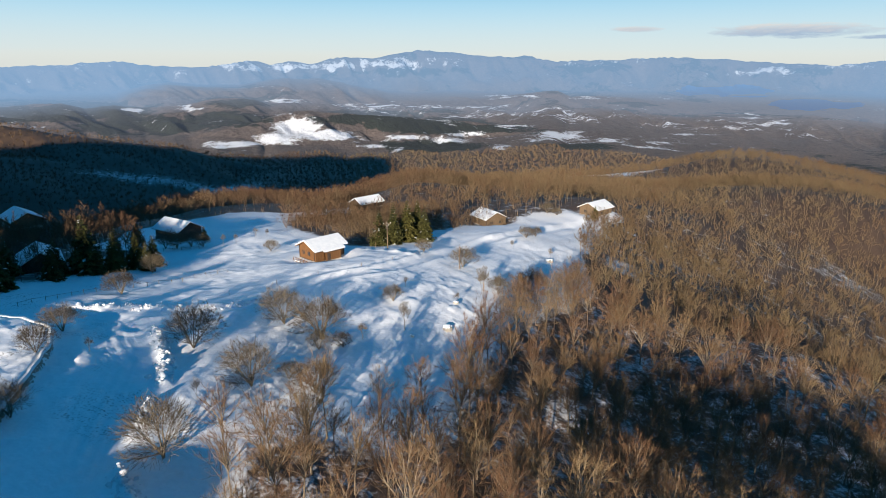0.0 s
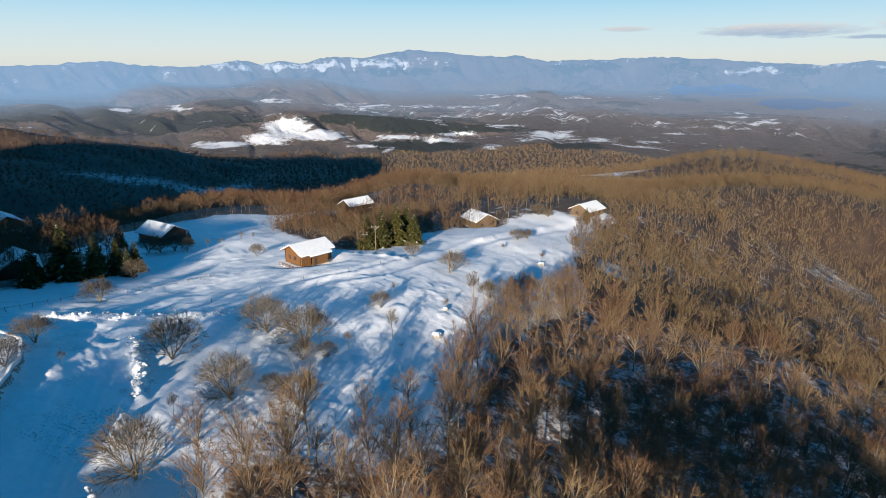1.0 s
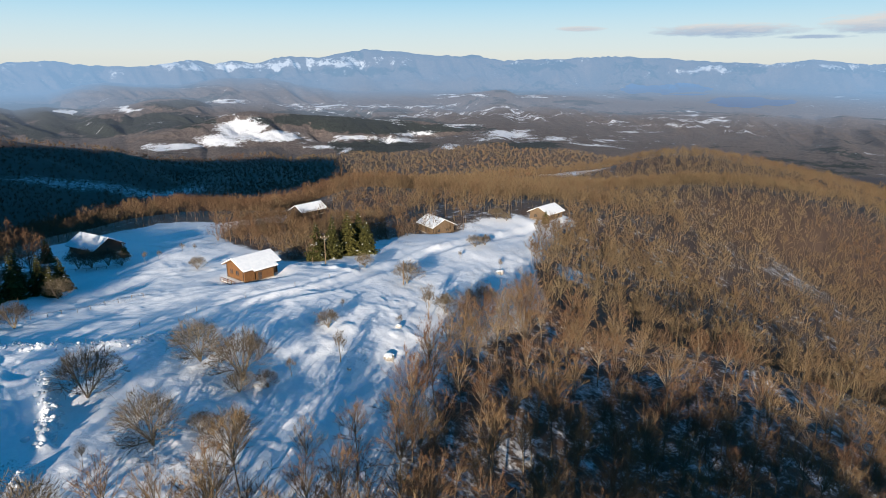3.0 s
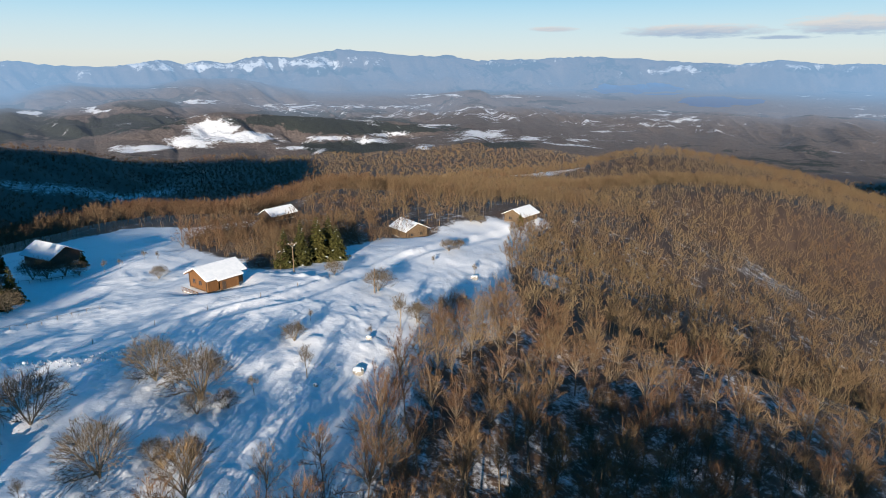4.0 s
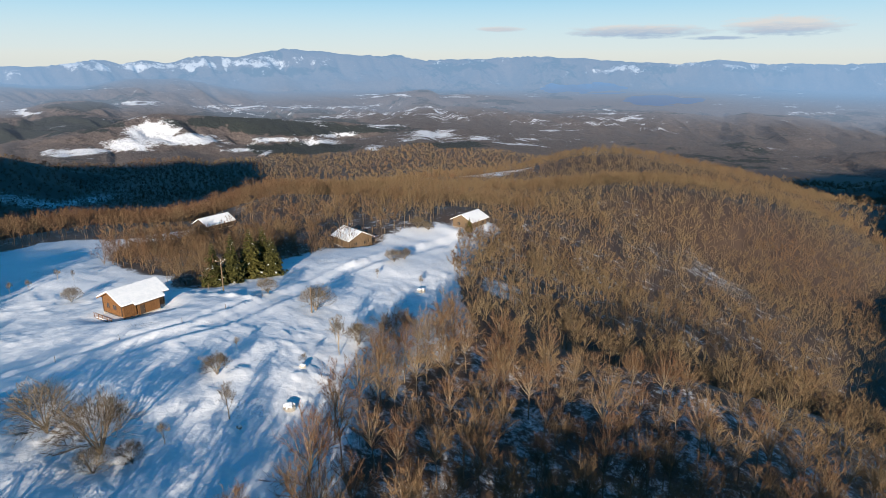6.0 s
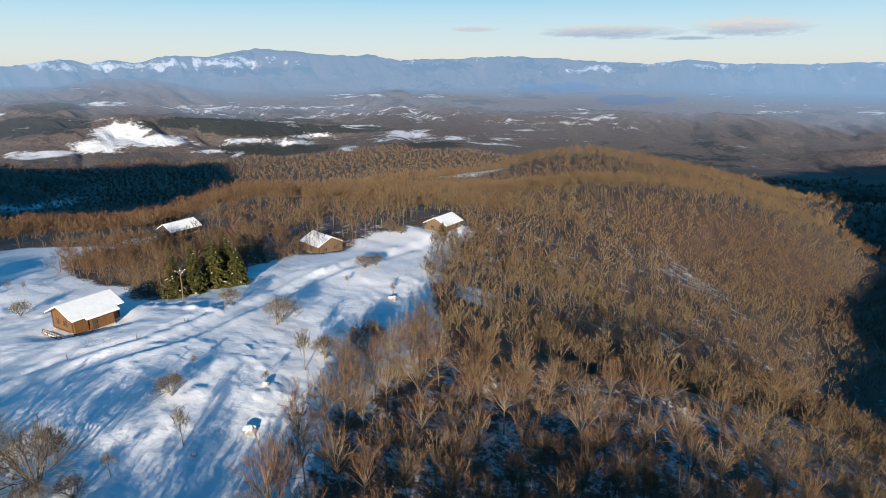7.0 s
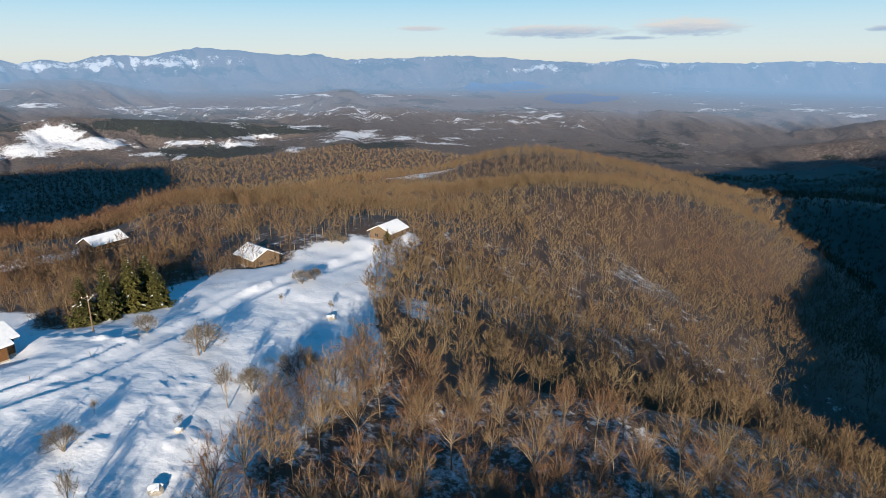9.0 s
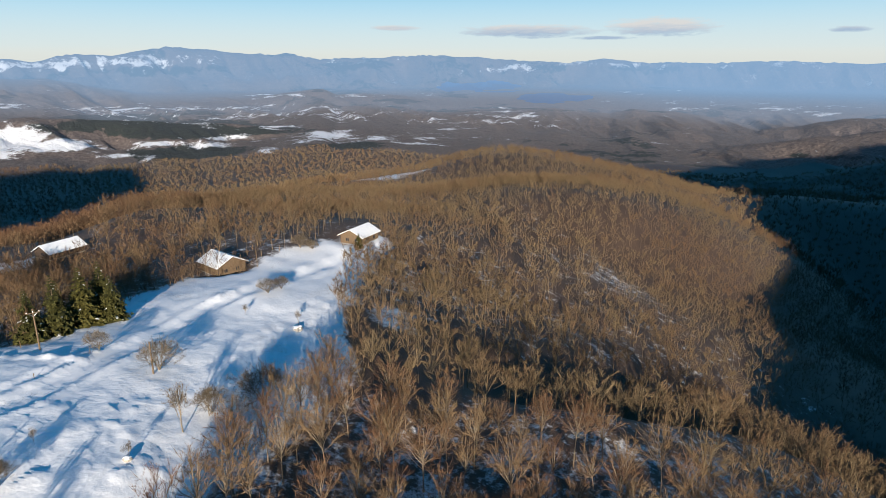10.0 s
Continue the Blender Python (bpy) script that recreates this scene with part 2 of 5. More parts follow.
def value_noise(x, y, seed=0):
    i, j = np.floor(x), np.floor(y)
    u, v = x - i, y - j
    u, v = u * u * (3 - 2 * u), v * v * (3 - 2 * v)
    a, b = hash01(i, j, seed), hash01(i + 1, j, seed)
    c, d = hash01(i, j + 1, seed), hash01(i + 1, j + 1, seed)
    return (a * (1 - u) + b * u) * (1 - v) + (c * (1 - u) + d * u) * v - 0.5


def fbm(x, y, size, octaves=4, gain=0.5, seed=0):
    z, amp = np.zeros_like(x), 1.0
    for k in range(octaves):
        z += amp * value_noise(x / size + 13.7 * k, y / size - 7.1 * k, seed + k)
        size, amp = size * 0.5, amp * gain
    return z


def smooth(a, b, v):
    t = np.clip((v - a) / (b - a), 0, 1)
    return t * t * (3 - 2 * t)


def along(line, x, y):
    """Distance from a polyline, which side of it (plus: to its left), and the way along it."""
    best, side, way, run = np.full(x.shape, 1e9), np.zeros(x.shape), np.zeros(x.shape), 0.0
    for (x0, y0), (x1, y1) in zip(line, line[1:]):
        dx, dy = x1 - x0, y1 - y0
        n = math.hypot(dx, dy)
        s = np.clip(((x - x0) * dx + (y - y0) * dy) / n ** 2, 0, 1)
        d = np.hypot(x - x0 - s * dx, y - y0 - s * dy)
        near = d < best
        best = np.where(near, d, best)
        side = np.where(near, np.sign(dx * (y - y0) - dy * (x - x0)), side)
        way = np.where(near, run + s * n, way)
        run += n
    return best, side, way


def inside(poly, x, y):
    c = np.zeros(x.shape, bool)
    for (x0, y0), (x1, y1) in zip(poly, poly[1:] + poly[:1]):
        if y0 != y1:
            c ^= ((y0 > y) != (y1 > y)) & (x < (x1 - x0) * (y - y0) / (y1 - y0) + x0)
    return c


ROAD = [(-34, 30), (-39, 55), (-43, 71), (-47, 86), (-57, 101), (-72, 108), (-100, 112), (-140, 112)]
BANK = [(-46, 48), (-53, 68), (-55, 75), (-58, 86), (-62, 93), (-70, 99), (-78, 101), (-105, 100)]
BERMS = [([(-69, 110.5), (-59, 111), (-48, 110), (-40, 111), (-33, 115)], 1.0), ([(-48, 99), (-45, 94), (-41, 86), (-39, 80)], 1.4),
         ([(-23, 165.5), (-16, 162), (-7, 157.5)], 0.7), ([(14, 192), (30, 208), (48, 232)], 0.6), ([(-35.5, 60), (-33.5, 57), (-32, 53)], 1.2), ([(-34.2, 58.5), (-31.5, 55.5)], 1.2), ([(-38.2, 75), (-37.3, 70)], 0.8)]
TRACK = [(-52, 100), (-40, 110), (-35, 116), (-27, 128), (-13, 141), (1, 166), (13, 187), (25, 201), (56, 237), (70, 256)]
DITCH = [(-50, 112.5), (-43, 119.5), (-29, 134.5), (-20, 140.5), (-6, 160)]
SKI_LINES = [[(-22, 92), (-12, 112), (-3, 132), (8, 160), (22, 185)], [(-24, 100), (-14, 122), (-6, 140)], [(4, 110), (8, 140), (22, 172)], [(-10, 100), (-2, 122), (3, 140)]]
GULLY = [(52, 168), (69, 163), (89, 161), (113, 167), (135, 171), (160, 167), (190, 158), (250, 140)]
MEADOW = [(-24, 20), (-24, 58), (-27, 64), (-25, 70), (-18, 73), (-9, 77), (-1, 84), (4, 98), (8, 118), (16, 130), (28, 146), (37, 160), (45, 192), (50, 210), (60, 233),
          (71, 252), (66, 258), (52, 248), (38, 236), (23, 219), (8, 217), (-3, 205), (-7, 190), (-16, 171), (-26, 169), (-34, 190), (-47, 203), (-57, 222), (-64, 250), (-58, 271), (-44, 277), (-44, 287), (-60, 290),
          (-98, 289), (-120, 240), (-110, 190), (-84, 172), (-80, 150), (-88, 132), (-120, 118), (-170, 110), (-170, 20)]

YARDS = [(-31.2, 157.6, -47.9, 6), (17.0, 228.5, -56.9, 6), (61.5, 250.5, -58.4, 6), (-35, 287.5, -63.2, 7), (-87, 203, -54.2, 6.5), (-150, 221, -55, 8), (-100, 151, -48.6, 6)]

# far ridges seen from the drone: distance, steepness of the near and far flank, then bearing and height in degrees along the crest
RIDGES = [
    (1150, 16, 26, [(-60, -12), (36, -12), (39, -9.6), (41, -8.8), (43.1, -8.9), (44.3, -8.5), (45.5, -8.3), (46.3, -8.7), (48.6, -8.3), (50.7, -7.7), (53.6, -6.7), (60, -5.5)]),
    (1400, 13, 26, [(-60, -2.6), (-42, -3.2), (-34.4, -4.25), (-33.1, -4.5), (-30.2, -5.2), (-27.2, -5.8), (-23.1, -6.4), (-21.4, -6.9), (-18.4, -7.8), (-15.1, -8.5), (-12.8, -8.9), (-9.3, -9.3), (-4, -10.5), (10, -13), (60, -13)]),
    (1720, 15, 30, [(-60, -9), (-20, -9.4), (-16.1, -8.7), (-14.2, -8.1), (-11.2, -7.35), (-9.2, -7.1), (-7.3, -7.5), (-4.3, -8.3), (-1.7, -8.1), (4, -8.6), (12, -9.6), (60, -11)]),
    (1930, 11, 24, [(-60, -9), (33, -10), (36, -8.6), (38.1, -7.7), (39.8, -7.1), (42, -6.65), (44, -6.3), (46, -6.0), (47.9, -5.7), (49.7, -5.3), (51.5, -5.1), (53.8, -4.7), (60, -4.2)]),
    (2070, 17, 26, [(-60, -8), (-25.2, -6.3), (-21.8, -5.8), (-17.7, -4.9), (-15.3, -4.4), (-13.9, -4.0), (-12, -3.8), (-8.1, -4.05), (-4.2, -4.4), (0.8, -4.7), (4.8, -5.1), (8.3, -5.6), (13.6, -5.7), (15.5, -6.0), (18.8, -6.6), (24.6, -7.35), (40, -9), (60, -9)]),
    (2500, 14, 24, [(-60, -5.5), (-34.7, -5.9), (-31.1, -5.5), (-27.1, -5.1), (-25.4, -4.5), (-22.8, -3.7), (-21.5, -3.7), (-20.9, -4.0), (-19.3, -3.6), (-17.1, -3.58), (-15.3, -4.0), (-12, -4.5), (0, -6), (44, -6), (46, -5.0), (48, -4.75), (49.8, -4.25), (51.6, -4.0), (53.9, -3.8), (60, -3.6)]),
    (2900, 8, 20, [(-60, -3), (-34.2, -3.0), (-32.1, -2.85), (-30.3, -2.86), (-28.8, -3.3), (-26.9, -3.1), (-24.9, -3.3), (-21.5, -3.2), (-19.3, -2.7), (-17.5, -2.6), (-16.1, -2.8), (-14.3, -3.5), (-10, -4.4), (6, -4.9), (9.3, -4.4), (15, -4.2), (20.9, -3.9), (25.8, -3.75), (29.6, -3.7), (31.1, -3.9), (34.3, -4.1), (36.1, -3.75), (38.8, -3.8), (41.9, -4.15), (44, -4.5), (46.1, -5.0), (48.1, -5.6), (50.5, -6.2), (60, -6.5)]),
    (3250, 7, 16, [(-60, -4), (-12, -3.6), (-4.2, -3.25), (-0.2, -3.4), (3.8, -3.3), (9.7, -3.9), (12.5, -3.8), (14.4, -3.26), (16.7, -3.04), (19, -3.45), (21.2, -3.8), (26, -4.2), (60, -4.4)]),
    (3550, 6, 14, [(-60, -3.2), (-12, -3.2), (-4.2, -2.9), (-0.2, -3.0), (3.8, -2.8), (6.7, -2.45), (8.1, -2.28), (9.2, -2.15), (9.9, -2.2), (11, -2.64), (13.4, -2.5), (16.2, -2.7), (19.8, -3.0), (30, -3.4), (60, -3.2)]),
    (3950, 7, 14, [(-60, -2.0), (-34.1, -2.3), (-31.4, -3.0), (-28.8, -2.7), (-26.7, -2.2), (-24.2, -1.5), (-22.6, -1.38), (-20.5, -1.6), (-17.4, -1.65), (-14.6, -1.2), (-13.2, -1.1), (-10.9, -1.1), (-9, -1.4), (-6.6, -1.95), (-3.2, -2.35), (10, -2.2), (20, -2.5), (40, -2.6), (60, -2.4)]),
    (4500, 22, 30, [(-60, 0), (-33.8, -0.18), (-32, -0.06), (-30.3, -0.1), (-28.4, 0.14), (-26.4, 0.23), (-24.5, 0.02), (-22.4, -0.15), (-20.7, -0.2), (-18.1, 0.06), (-16.3, 0.38), (-14.5, 0.06), (-13.1, 0.29), (-11.3, 0.07), (-9.8, 0.48), (-8.4, 0.7), (-6, 0.53), (-4.6, 0.8), (-2.1, 1.17), (0.8, 1.0), (3.7, 0.8), (5.6, 0.62), (7, 0.8), (8.5, 0.48), (9.7, 0.25), (12.7, 0.43), (19.5, 0.64), (23.7, 0.4), (24.9, 0.23), (27.7, 0.14), (30.7, 0.02), (33.6, 0.33), (35, 0.25), (37.7, -0.02), (39.4, 0.07), (41.6, -0.1), (44.4, 0.1), (47.5, 0.15), (50.5, -0.02), (60, -0.1)]),
]


def far_relief(x, y):
    """Ridge behind ridge: each falls away from its crest line to both sides, and the highest counts."""
    r = np.hypot(x, y) + 1e-6
    az = np.clip(np.degrees(np.arctan2(x, y)), -60, 60)
    lr = np.log(r)
    el = np.interp(lr, np.log([900, 1300, 2000, 2600, 3200, 3800, 4700]), [-13, -12.5, -9.5, -6.4, -3.7, -2.5, -1.3])
    wander = fbm(x, y, 420.0, 3, 0.55, 31)
    for k, (dist, near_fall, far_fall, row) in enumerate(RIDGES):
        jag = 0.10 * fbm(az, az * 0 + 3.3 * k, 2.0, 4, 0.6, 37)
        crest = np.interp(az, [a for a, _ in row], [e for _, e in row]) + jag
        u = lr - math.log(dist) + 0.05 * wander
        # spurs and gullies that run down from the crest
        fall = np.where(u < 0, -u * near_fall, u * far_fall)
        spur = np.abs(fbm(az * dist * 0.0175 + 0.35 * r, r * 0.22, 170.0 + 0.02 * dist, 4, 0.55, 8 + k))
        rise = crest - fall - (2.4 if k < 6 else 2.6 if k == 10 else 1.7) * (spur - 0.13) * smooth(0.0, 0.9, fall) * (1 - 0.8 * smooth(1.5, 2.4, fall)) - 0.05 * np.exp(-(fall / 0.2) ** 2)
        lift = np.clip(0.5 + (rise - el) / 0.24, 0, 1)
        el = el + (rise - el) * lift
    return r * np.tan(np.radians(el))


def terrain(x, y):
    """The height of the ground at any place, and how bare of snow it is."""
    x, y = np.asarray(x, float), np.asarray(y, float)
    r = np.hypot(x, y)
    z = relief(x, y)
    bare = np.zeros_like(x)
    close = r < 330
    if close.any():
        cx, cy, cz = x[close], y[close], z[close]
        b = np.zeros_like(cx)
        cz = cz + 0.9 * fbm(cx, cy, 22.0, 3, 0.5, 3) + 0.2 * fbm(cx, cy, 3.2, 3, 0.65, 9)
        # drifts combed along the slope
        cz = cz + 0.16 * fbm(cx * 0.9 - cy * 0.4, (cy * 0.9 + cx * 0.4) * 0.28, 1.6, 2, 0.6, 11)
        # walled bank beside the road
        d, side, _ = along(BANK, cx, cy)
        cz = cz + 1.5 * smooth(-0.25, 0.25, d * side) * (1 - smooth(20, 50, d))
        # the ploughed road, its shoulders and wheel ruts
        d, side, way = along(ROAD, cx, cy)
        flat = 1 - smooth(3.2, 5.0, d)
        cz = cz * (1 - flat * 0.6) + flat * 0.6 * (cz.clip(-200, 0) - 0.45)
        cz -= 0.22 * flat * (np.exp(-((d - 0.9) / 0.3) ** 2) + 0.7 * np.exp(-((d - 2.2) / 0.25) ** 2))
        # thrown-up snow
        for line, tall in BERMS:
            d, _, way = along(line, cx, cy)
            lump = 0.35 + 1.7 * np.abs(fbm(cx, cy, 2.0, 3, 0.6, 21)) + 1.1 * fbm(cx, cy, 0.9, 2, 0.6, 23)
            cz += 0.8 * tall * np.exp(-(d / 0.9) ** 2) * lump.clip(0.05, 2)
        d, side, _ = along(TRACK, cx, cy)
        cz -= 0.35 * (1 - smooth(1.3, 2.6, d)) - 0.28 * np.exp(-((d - 2.9) / 0.7) ** 2)
        cz -= 0.10 * np.exp(-((d - 0.8) / 0.25) ** 2)
        d, side, _ = along(DITCH, cx, cy)
        cz -= 0.35 * np.exp(-(d / 0.7) ** 2) - 0.12 * np.exp(-((d * side - 1.6) / 0.8) ** 2)
        for line in SKI_LINES:
            d, _, _ = along(line, cx, cy)
            cz -= 0.14 * np.exp(-((d - 0.5) / 0.22) ** 2)
        # ploughed crumbs, old tracks and drifted-over stones
        cz += 0.2 * smooth(0.24, 0.42, fbm(cx, cy, 2.2, 2, 0.6, 101)) * smooth(-0.1, 0.2, fbm(cx, cy, 17.0, 2, 0.5, 103))
        rough_snow = smooth(0.05, 0.3, fbm(cx, cy, 14.0, 2, 0.5, 41))
        cz += 0.35 * rough_snow * np.abs(fbm(cx, cy, 1.7, 3, 0.6, 43))
        b = 0.75 * rough_snow * smooth(0.0, 0.25, fbm(cx, cy, 6.0, 3, 0.6, 47))
        # levelled house plots
        for hx, hy, hz, rad in YARDS:
            k = 1 - smooth(rad, rad + 6, np.hypot(cx - hx, cy - hy))
            cz = cz * (1 - k) + (hz - 0.05 + 0.12 * fbm(cx, cy, 3.0, 2, 0.5, 15)) * k
        z[close], bare[close] = cz, b
    far = smooth(780, 1000, r)
    wide = r > 700
    if wide.any():
        z[wide] = z[wide] * (1 - far[wide]) + far_relief(x[wide], y[wide]) * far[wide]
    z += smooth(48, 92, x) * (4 * np.exp(-(along(GULLY, x + 7, y + 27)[0] / 15) ** 2) - 22 * np.exp(-(along(GULLY, x, y)[0] / 15) ** 2))
    # unseen knolls added behind the flight to throw shade on the road
    z += np.maximum(np.maximum(19.5 * np.exp(-((x + 69) / 15) ** 4), 15.0 * np.exp(-((x + 50) / 13) ** 4)), 9.5 * np.exp(-((x + 30) / 20) ** 4)) * np.exp(-((y + 14) / 30) ** 2)
    # unseen high ground added behind the flight to keep the side valleys in shade
    bx = x - 0.25 * (y + 300)
    crest = np.interp(bx, [-1300, -900, -560, -420, -320, -250, -190, -155, -110, -30, 40, 70, 110, 200, 300, 420, 900, 1500], [200, 248, 240, 160, 110, 86, 72, 40, -40, -50, 12, 22, 31, 46, 80, 130, 160, 170]) + 8 * fbm(x, y, 90.0, 3, 0.5, 83)
    z = z + (np.maximum(crest, z) - z) * np.exp(-((y + 330) / 130) ** 2)
    z += (1 - far) * 3.0 * fbm(x, y, 70.0, 2, 0.5, 77) * smooth(90, 260, r)
    return z, bare


def height(x, y):
    return terrain(np.array([float(x)]), np.array([float(y)]))[0][0]


def mesh_from(name, verts, faces, mat, attrs=(), smooth_faces=False):
    """A mesh from arrays; faces all of one size."""
    me = bpy.data.meshes.new(name)
    verts, faces = np.asarray(verts, np.float32), np.asarray(faces, np.int32)
    k = faces.shape[1]
    me.vertices.add(len(verts))
    me.vertices.foreach_set("co", verts.ravel())
    me.loops.add(faces.size)
    me.loops.foreach_set("vertex_index", faces.ravel())
    me.polygons.add(len(faces))
    me.polygons.foreach_set("loop_start", np.arange(0, faces.size, k, dtype=np.int32))
    me.polygons.foreach_set("use_smooth", np.full(len(faces), smooth_faces))
    for key, values in attrs:
        me.attributes.new(key, "FLOAT", "POINT").data.foreach_set("value", np.asarray(values, np.float32))
    me.materials.append(mat)
    me.update(calc_edges=True)
    me.validate()
    return me


def open_snow(x, y):
    """Whether a place lies on the meadow, whose edge wanders."""
    return inside(MEADOW, x + 5 * fbm(x, y, 9.0, 2, 0.5, 51), y + 5 * fbm(x, y, 9.0, 2, 0.5, 57))


def clearings(x, y):
    """Openings in the wood where the snow shows."""
    c = np.zeros_like(x)
    for cx, cy, a, s in ((172, 640, 22, 0.95), (194, 652, 22, 0.9), (205, 282, 17, 0.3), (53, 181, 6.5, 0.5), (57, 190, 5, 0.4), (176, 262, 18, 0.2)):
        c = np.maximum(c, s * np.exp(-((x - cx) ** 2 + (y - cy) ** 2) / a ** 2))
    return c


def slope_gap(x, y):
    """The thinly wooded slope across the side valley."""
    return 0.62 * np.exp(-((x + 470) / 150) ** 4 - ((y - 1015 - 0.32 * (x + 470)) / 75) ** 2)


def valley_shade(x, y):
    """The side valleys, where extra dark litter colour stands in for deep shade."""
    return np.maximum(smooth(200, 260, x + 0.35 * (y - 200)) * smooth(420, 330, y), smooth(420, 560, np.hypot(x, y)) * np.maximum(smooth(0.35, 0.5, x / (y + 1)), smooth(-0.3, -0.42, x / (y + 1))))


CENTRE = (8.0, 20.0)
BEARINGS = np.radians(np.concatenate([np.arange(-50, 68, 0.28), np.arange(68, 310, 3.0)]))


def sheet(radii, bearings=BEARINGS):
    a, r = np.meshgrid(bearings, radii)
    x, y = CENTRE[0] + r * np.sin(a), CENTRE[1] + r * np.cos(a)
    z, bare = terrain(x.ravel(), y.ravel())
    n, m = a.shape
    v = np.column_stack([x.ravel(), y.ravel(), z])
    i, j = np.meshgrid(np.arange(n - 1), np.arange(m), indexing="ij")
    j2 = (j + 1) % m
    f = np.column_stack([(i * m + j).ravel(), (i * m + j2).ravel(), ((i + 1) * m + j2).ravel(), ((i + 1) * m + j).ravel()])[:, ::-1]
    return v, f, bare


v, f, bare = sheet(np.concatenate([[0.02, 5.0], np.geomspace(15, 48, 34), np.geomspace(48.4, 175, 180), np.geomspace(177, 300, 45), np.geomspace(305, 1570, 120)]))
woods = np.mean([1.0 - open_snow(v[:, 0] + a, v[:, 1] + b) for a, b in ((0, 0), (2, 1), (-2, -1), (1, -2), (-1, 2), (3, -3), (-3, 3))], 0)
woods *= 1 - 0.9 * slope_gap(v[:, 0], v[:, 1])
woods *= 1 - 0.9 * clearings(v[:, 0], v[:, 1])
# extra dark litter in side valleys and gully deepens their shade by colour
woods *= 0.86 + 0.13 * smooth(130, 340, np.hypot(v[:, 0], v[:, 1])) + 0.75 * valley_shade(v[:, 0], v[:, 1]) + 0.6 * np.exp(-(along(GULLY, v[:, 0], v[:, 1])[0] / 16) ** 2)
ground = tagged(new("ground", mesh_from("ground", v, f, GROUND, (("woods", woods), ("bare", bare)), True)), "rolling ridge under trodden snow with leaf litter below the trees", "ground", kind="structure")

FAR_BEARINGS = np.radians(np.concatenate([np.arange(-50, 68, 0.15), np.arange(68, 310, 4.0)]))
v, f, bare = sheet(np.geomspace(1545, 4650, 190), FAR_BEARINGS)
v[:len(FAR_BEARINGS), 2] -= 4.0
r = np.hypot(v[:, 0], v[:, 1])
az = np.degrees(np.arctan2(v[:, 0], v[:, 1]))


el = np.degrees(np.arctan2(v[:, 2], r))


def blot(a, e, wa, we):
    """A patch of country round a bearing and a height of view: 1 in its middle, a half at its edge."""
    return np.clip(1 - 0.5 * np.sqrt(((az - a) / wa) ** 2 + ((el - e) / we) ** 2), 0, 1)


az = az + 0.9 * fbm(v[:, 0], v[:, 1], 160, 4, 0.65, 71)
el = el + 0.32 * fbm(v[:, 0], v[:, 1], 150, 4, 0.65, 73)
fields = fbm(v[:, 0], v[:, 1], 260, 4, 0.6, 61)
plots = fbm(v[:, 0], v[:, 1], 90, 4, 0.7, 63)
strips = fbm(v[:, 0] * 0.35, v[:, 1], 60, 3, 0.6, 67)
snow = 0.02 + 0.25 * fields
streaks = 0.16 - 1.3 * np.abs(fbm((az * 75 + 0.2 * r), r * 0.6, 150, 4, 0.6, 79))
# the great snowfield on the pine hill, its skirts, and the terraces and cut fields beside it
for b in (1.35 * blot(-12.6, -5.3, 1.5, 0.75), 1.25 * blot(-10.2, -5.9, 2.3, 0.38), 1.1 * blot(-14.2, -6.1, 1.6, 0.45), 1.0 * blot(-18.0, -6.5, 2.4, 0.25), 0.9 * blot(-6.6, -7.0, 1.5, 0.2), 0.8 * blot(-4.6, -7.3, 0.7, 0.25),
          0.95 * blot(-3.2, -6.2, 1.8, 0.16), 0.8 * blot(0.6, -6.6, 1.7, 0.22), 0.85 * blot(2.4, -5.9, 1.5, 0.2), 0.8 * blot(5.6, -5.3, 2.4, 0.12), 1.0 * blot(10.4, -6.0, 2.2, 0.28), 0.9 * blot(14.4, -6.2, 1.5, 0.22), 0.75 * blot(17.6, -6.7, 1.8, 0.16),
          0.85 * blot(5.2, -7.2, 0.9, 0.22), 0.7 * blot(8.4, -7.4, 1.0, 0.2), 0.55 * blot(-8.6, -8.1, 1.2, 0.25), 1.0 * blot(-21.2, -3.45, 1.2, 0.11), 0.85 * blot(-25.3, -3.6, 0.5, 0.12), 0.95 * blot(-13.6, -3.05, 1.6, 0.1), 0.3 * blot(50, -6.2, 7, 0.9)):
    snow = np.maximum(snow, b + 0.3 * fields)
# villages and small fields on the plain
for b in (0.66 * blot(-6, -3.6, 5, 0.3), 0.5 * blot(4, -3.6, 7, 0.3), 0.62 * blot(6.5, -2.75, 2.6, 0.1), 0.55 * blot(13.4, -2.75, 2.0, 0.1), 0.4 * blot(4, -4.2, 12, 0.5), 0.4 * blot(24, -4.6, 8, 0.5), 0.42 * blot(12, -6.4, 9, 0.5), 0.36 * blot(45, -3.5, 5, 0.4), 0.62 * blot(25.6, -4.2, 0.4, 0.3)):
    snow = np.maximum(snow, 0.9 * b + 0.4 * plots + 0.4 * strips)
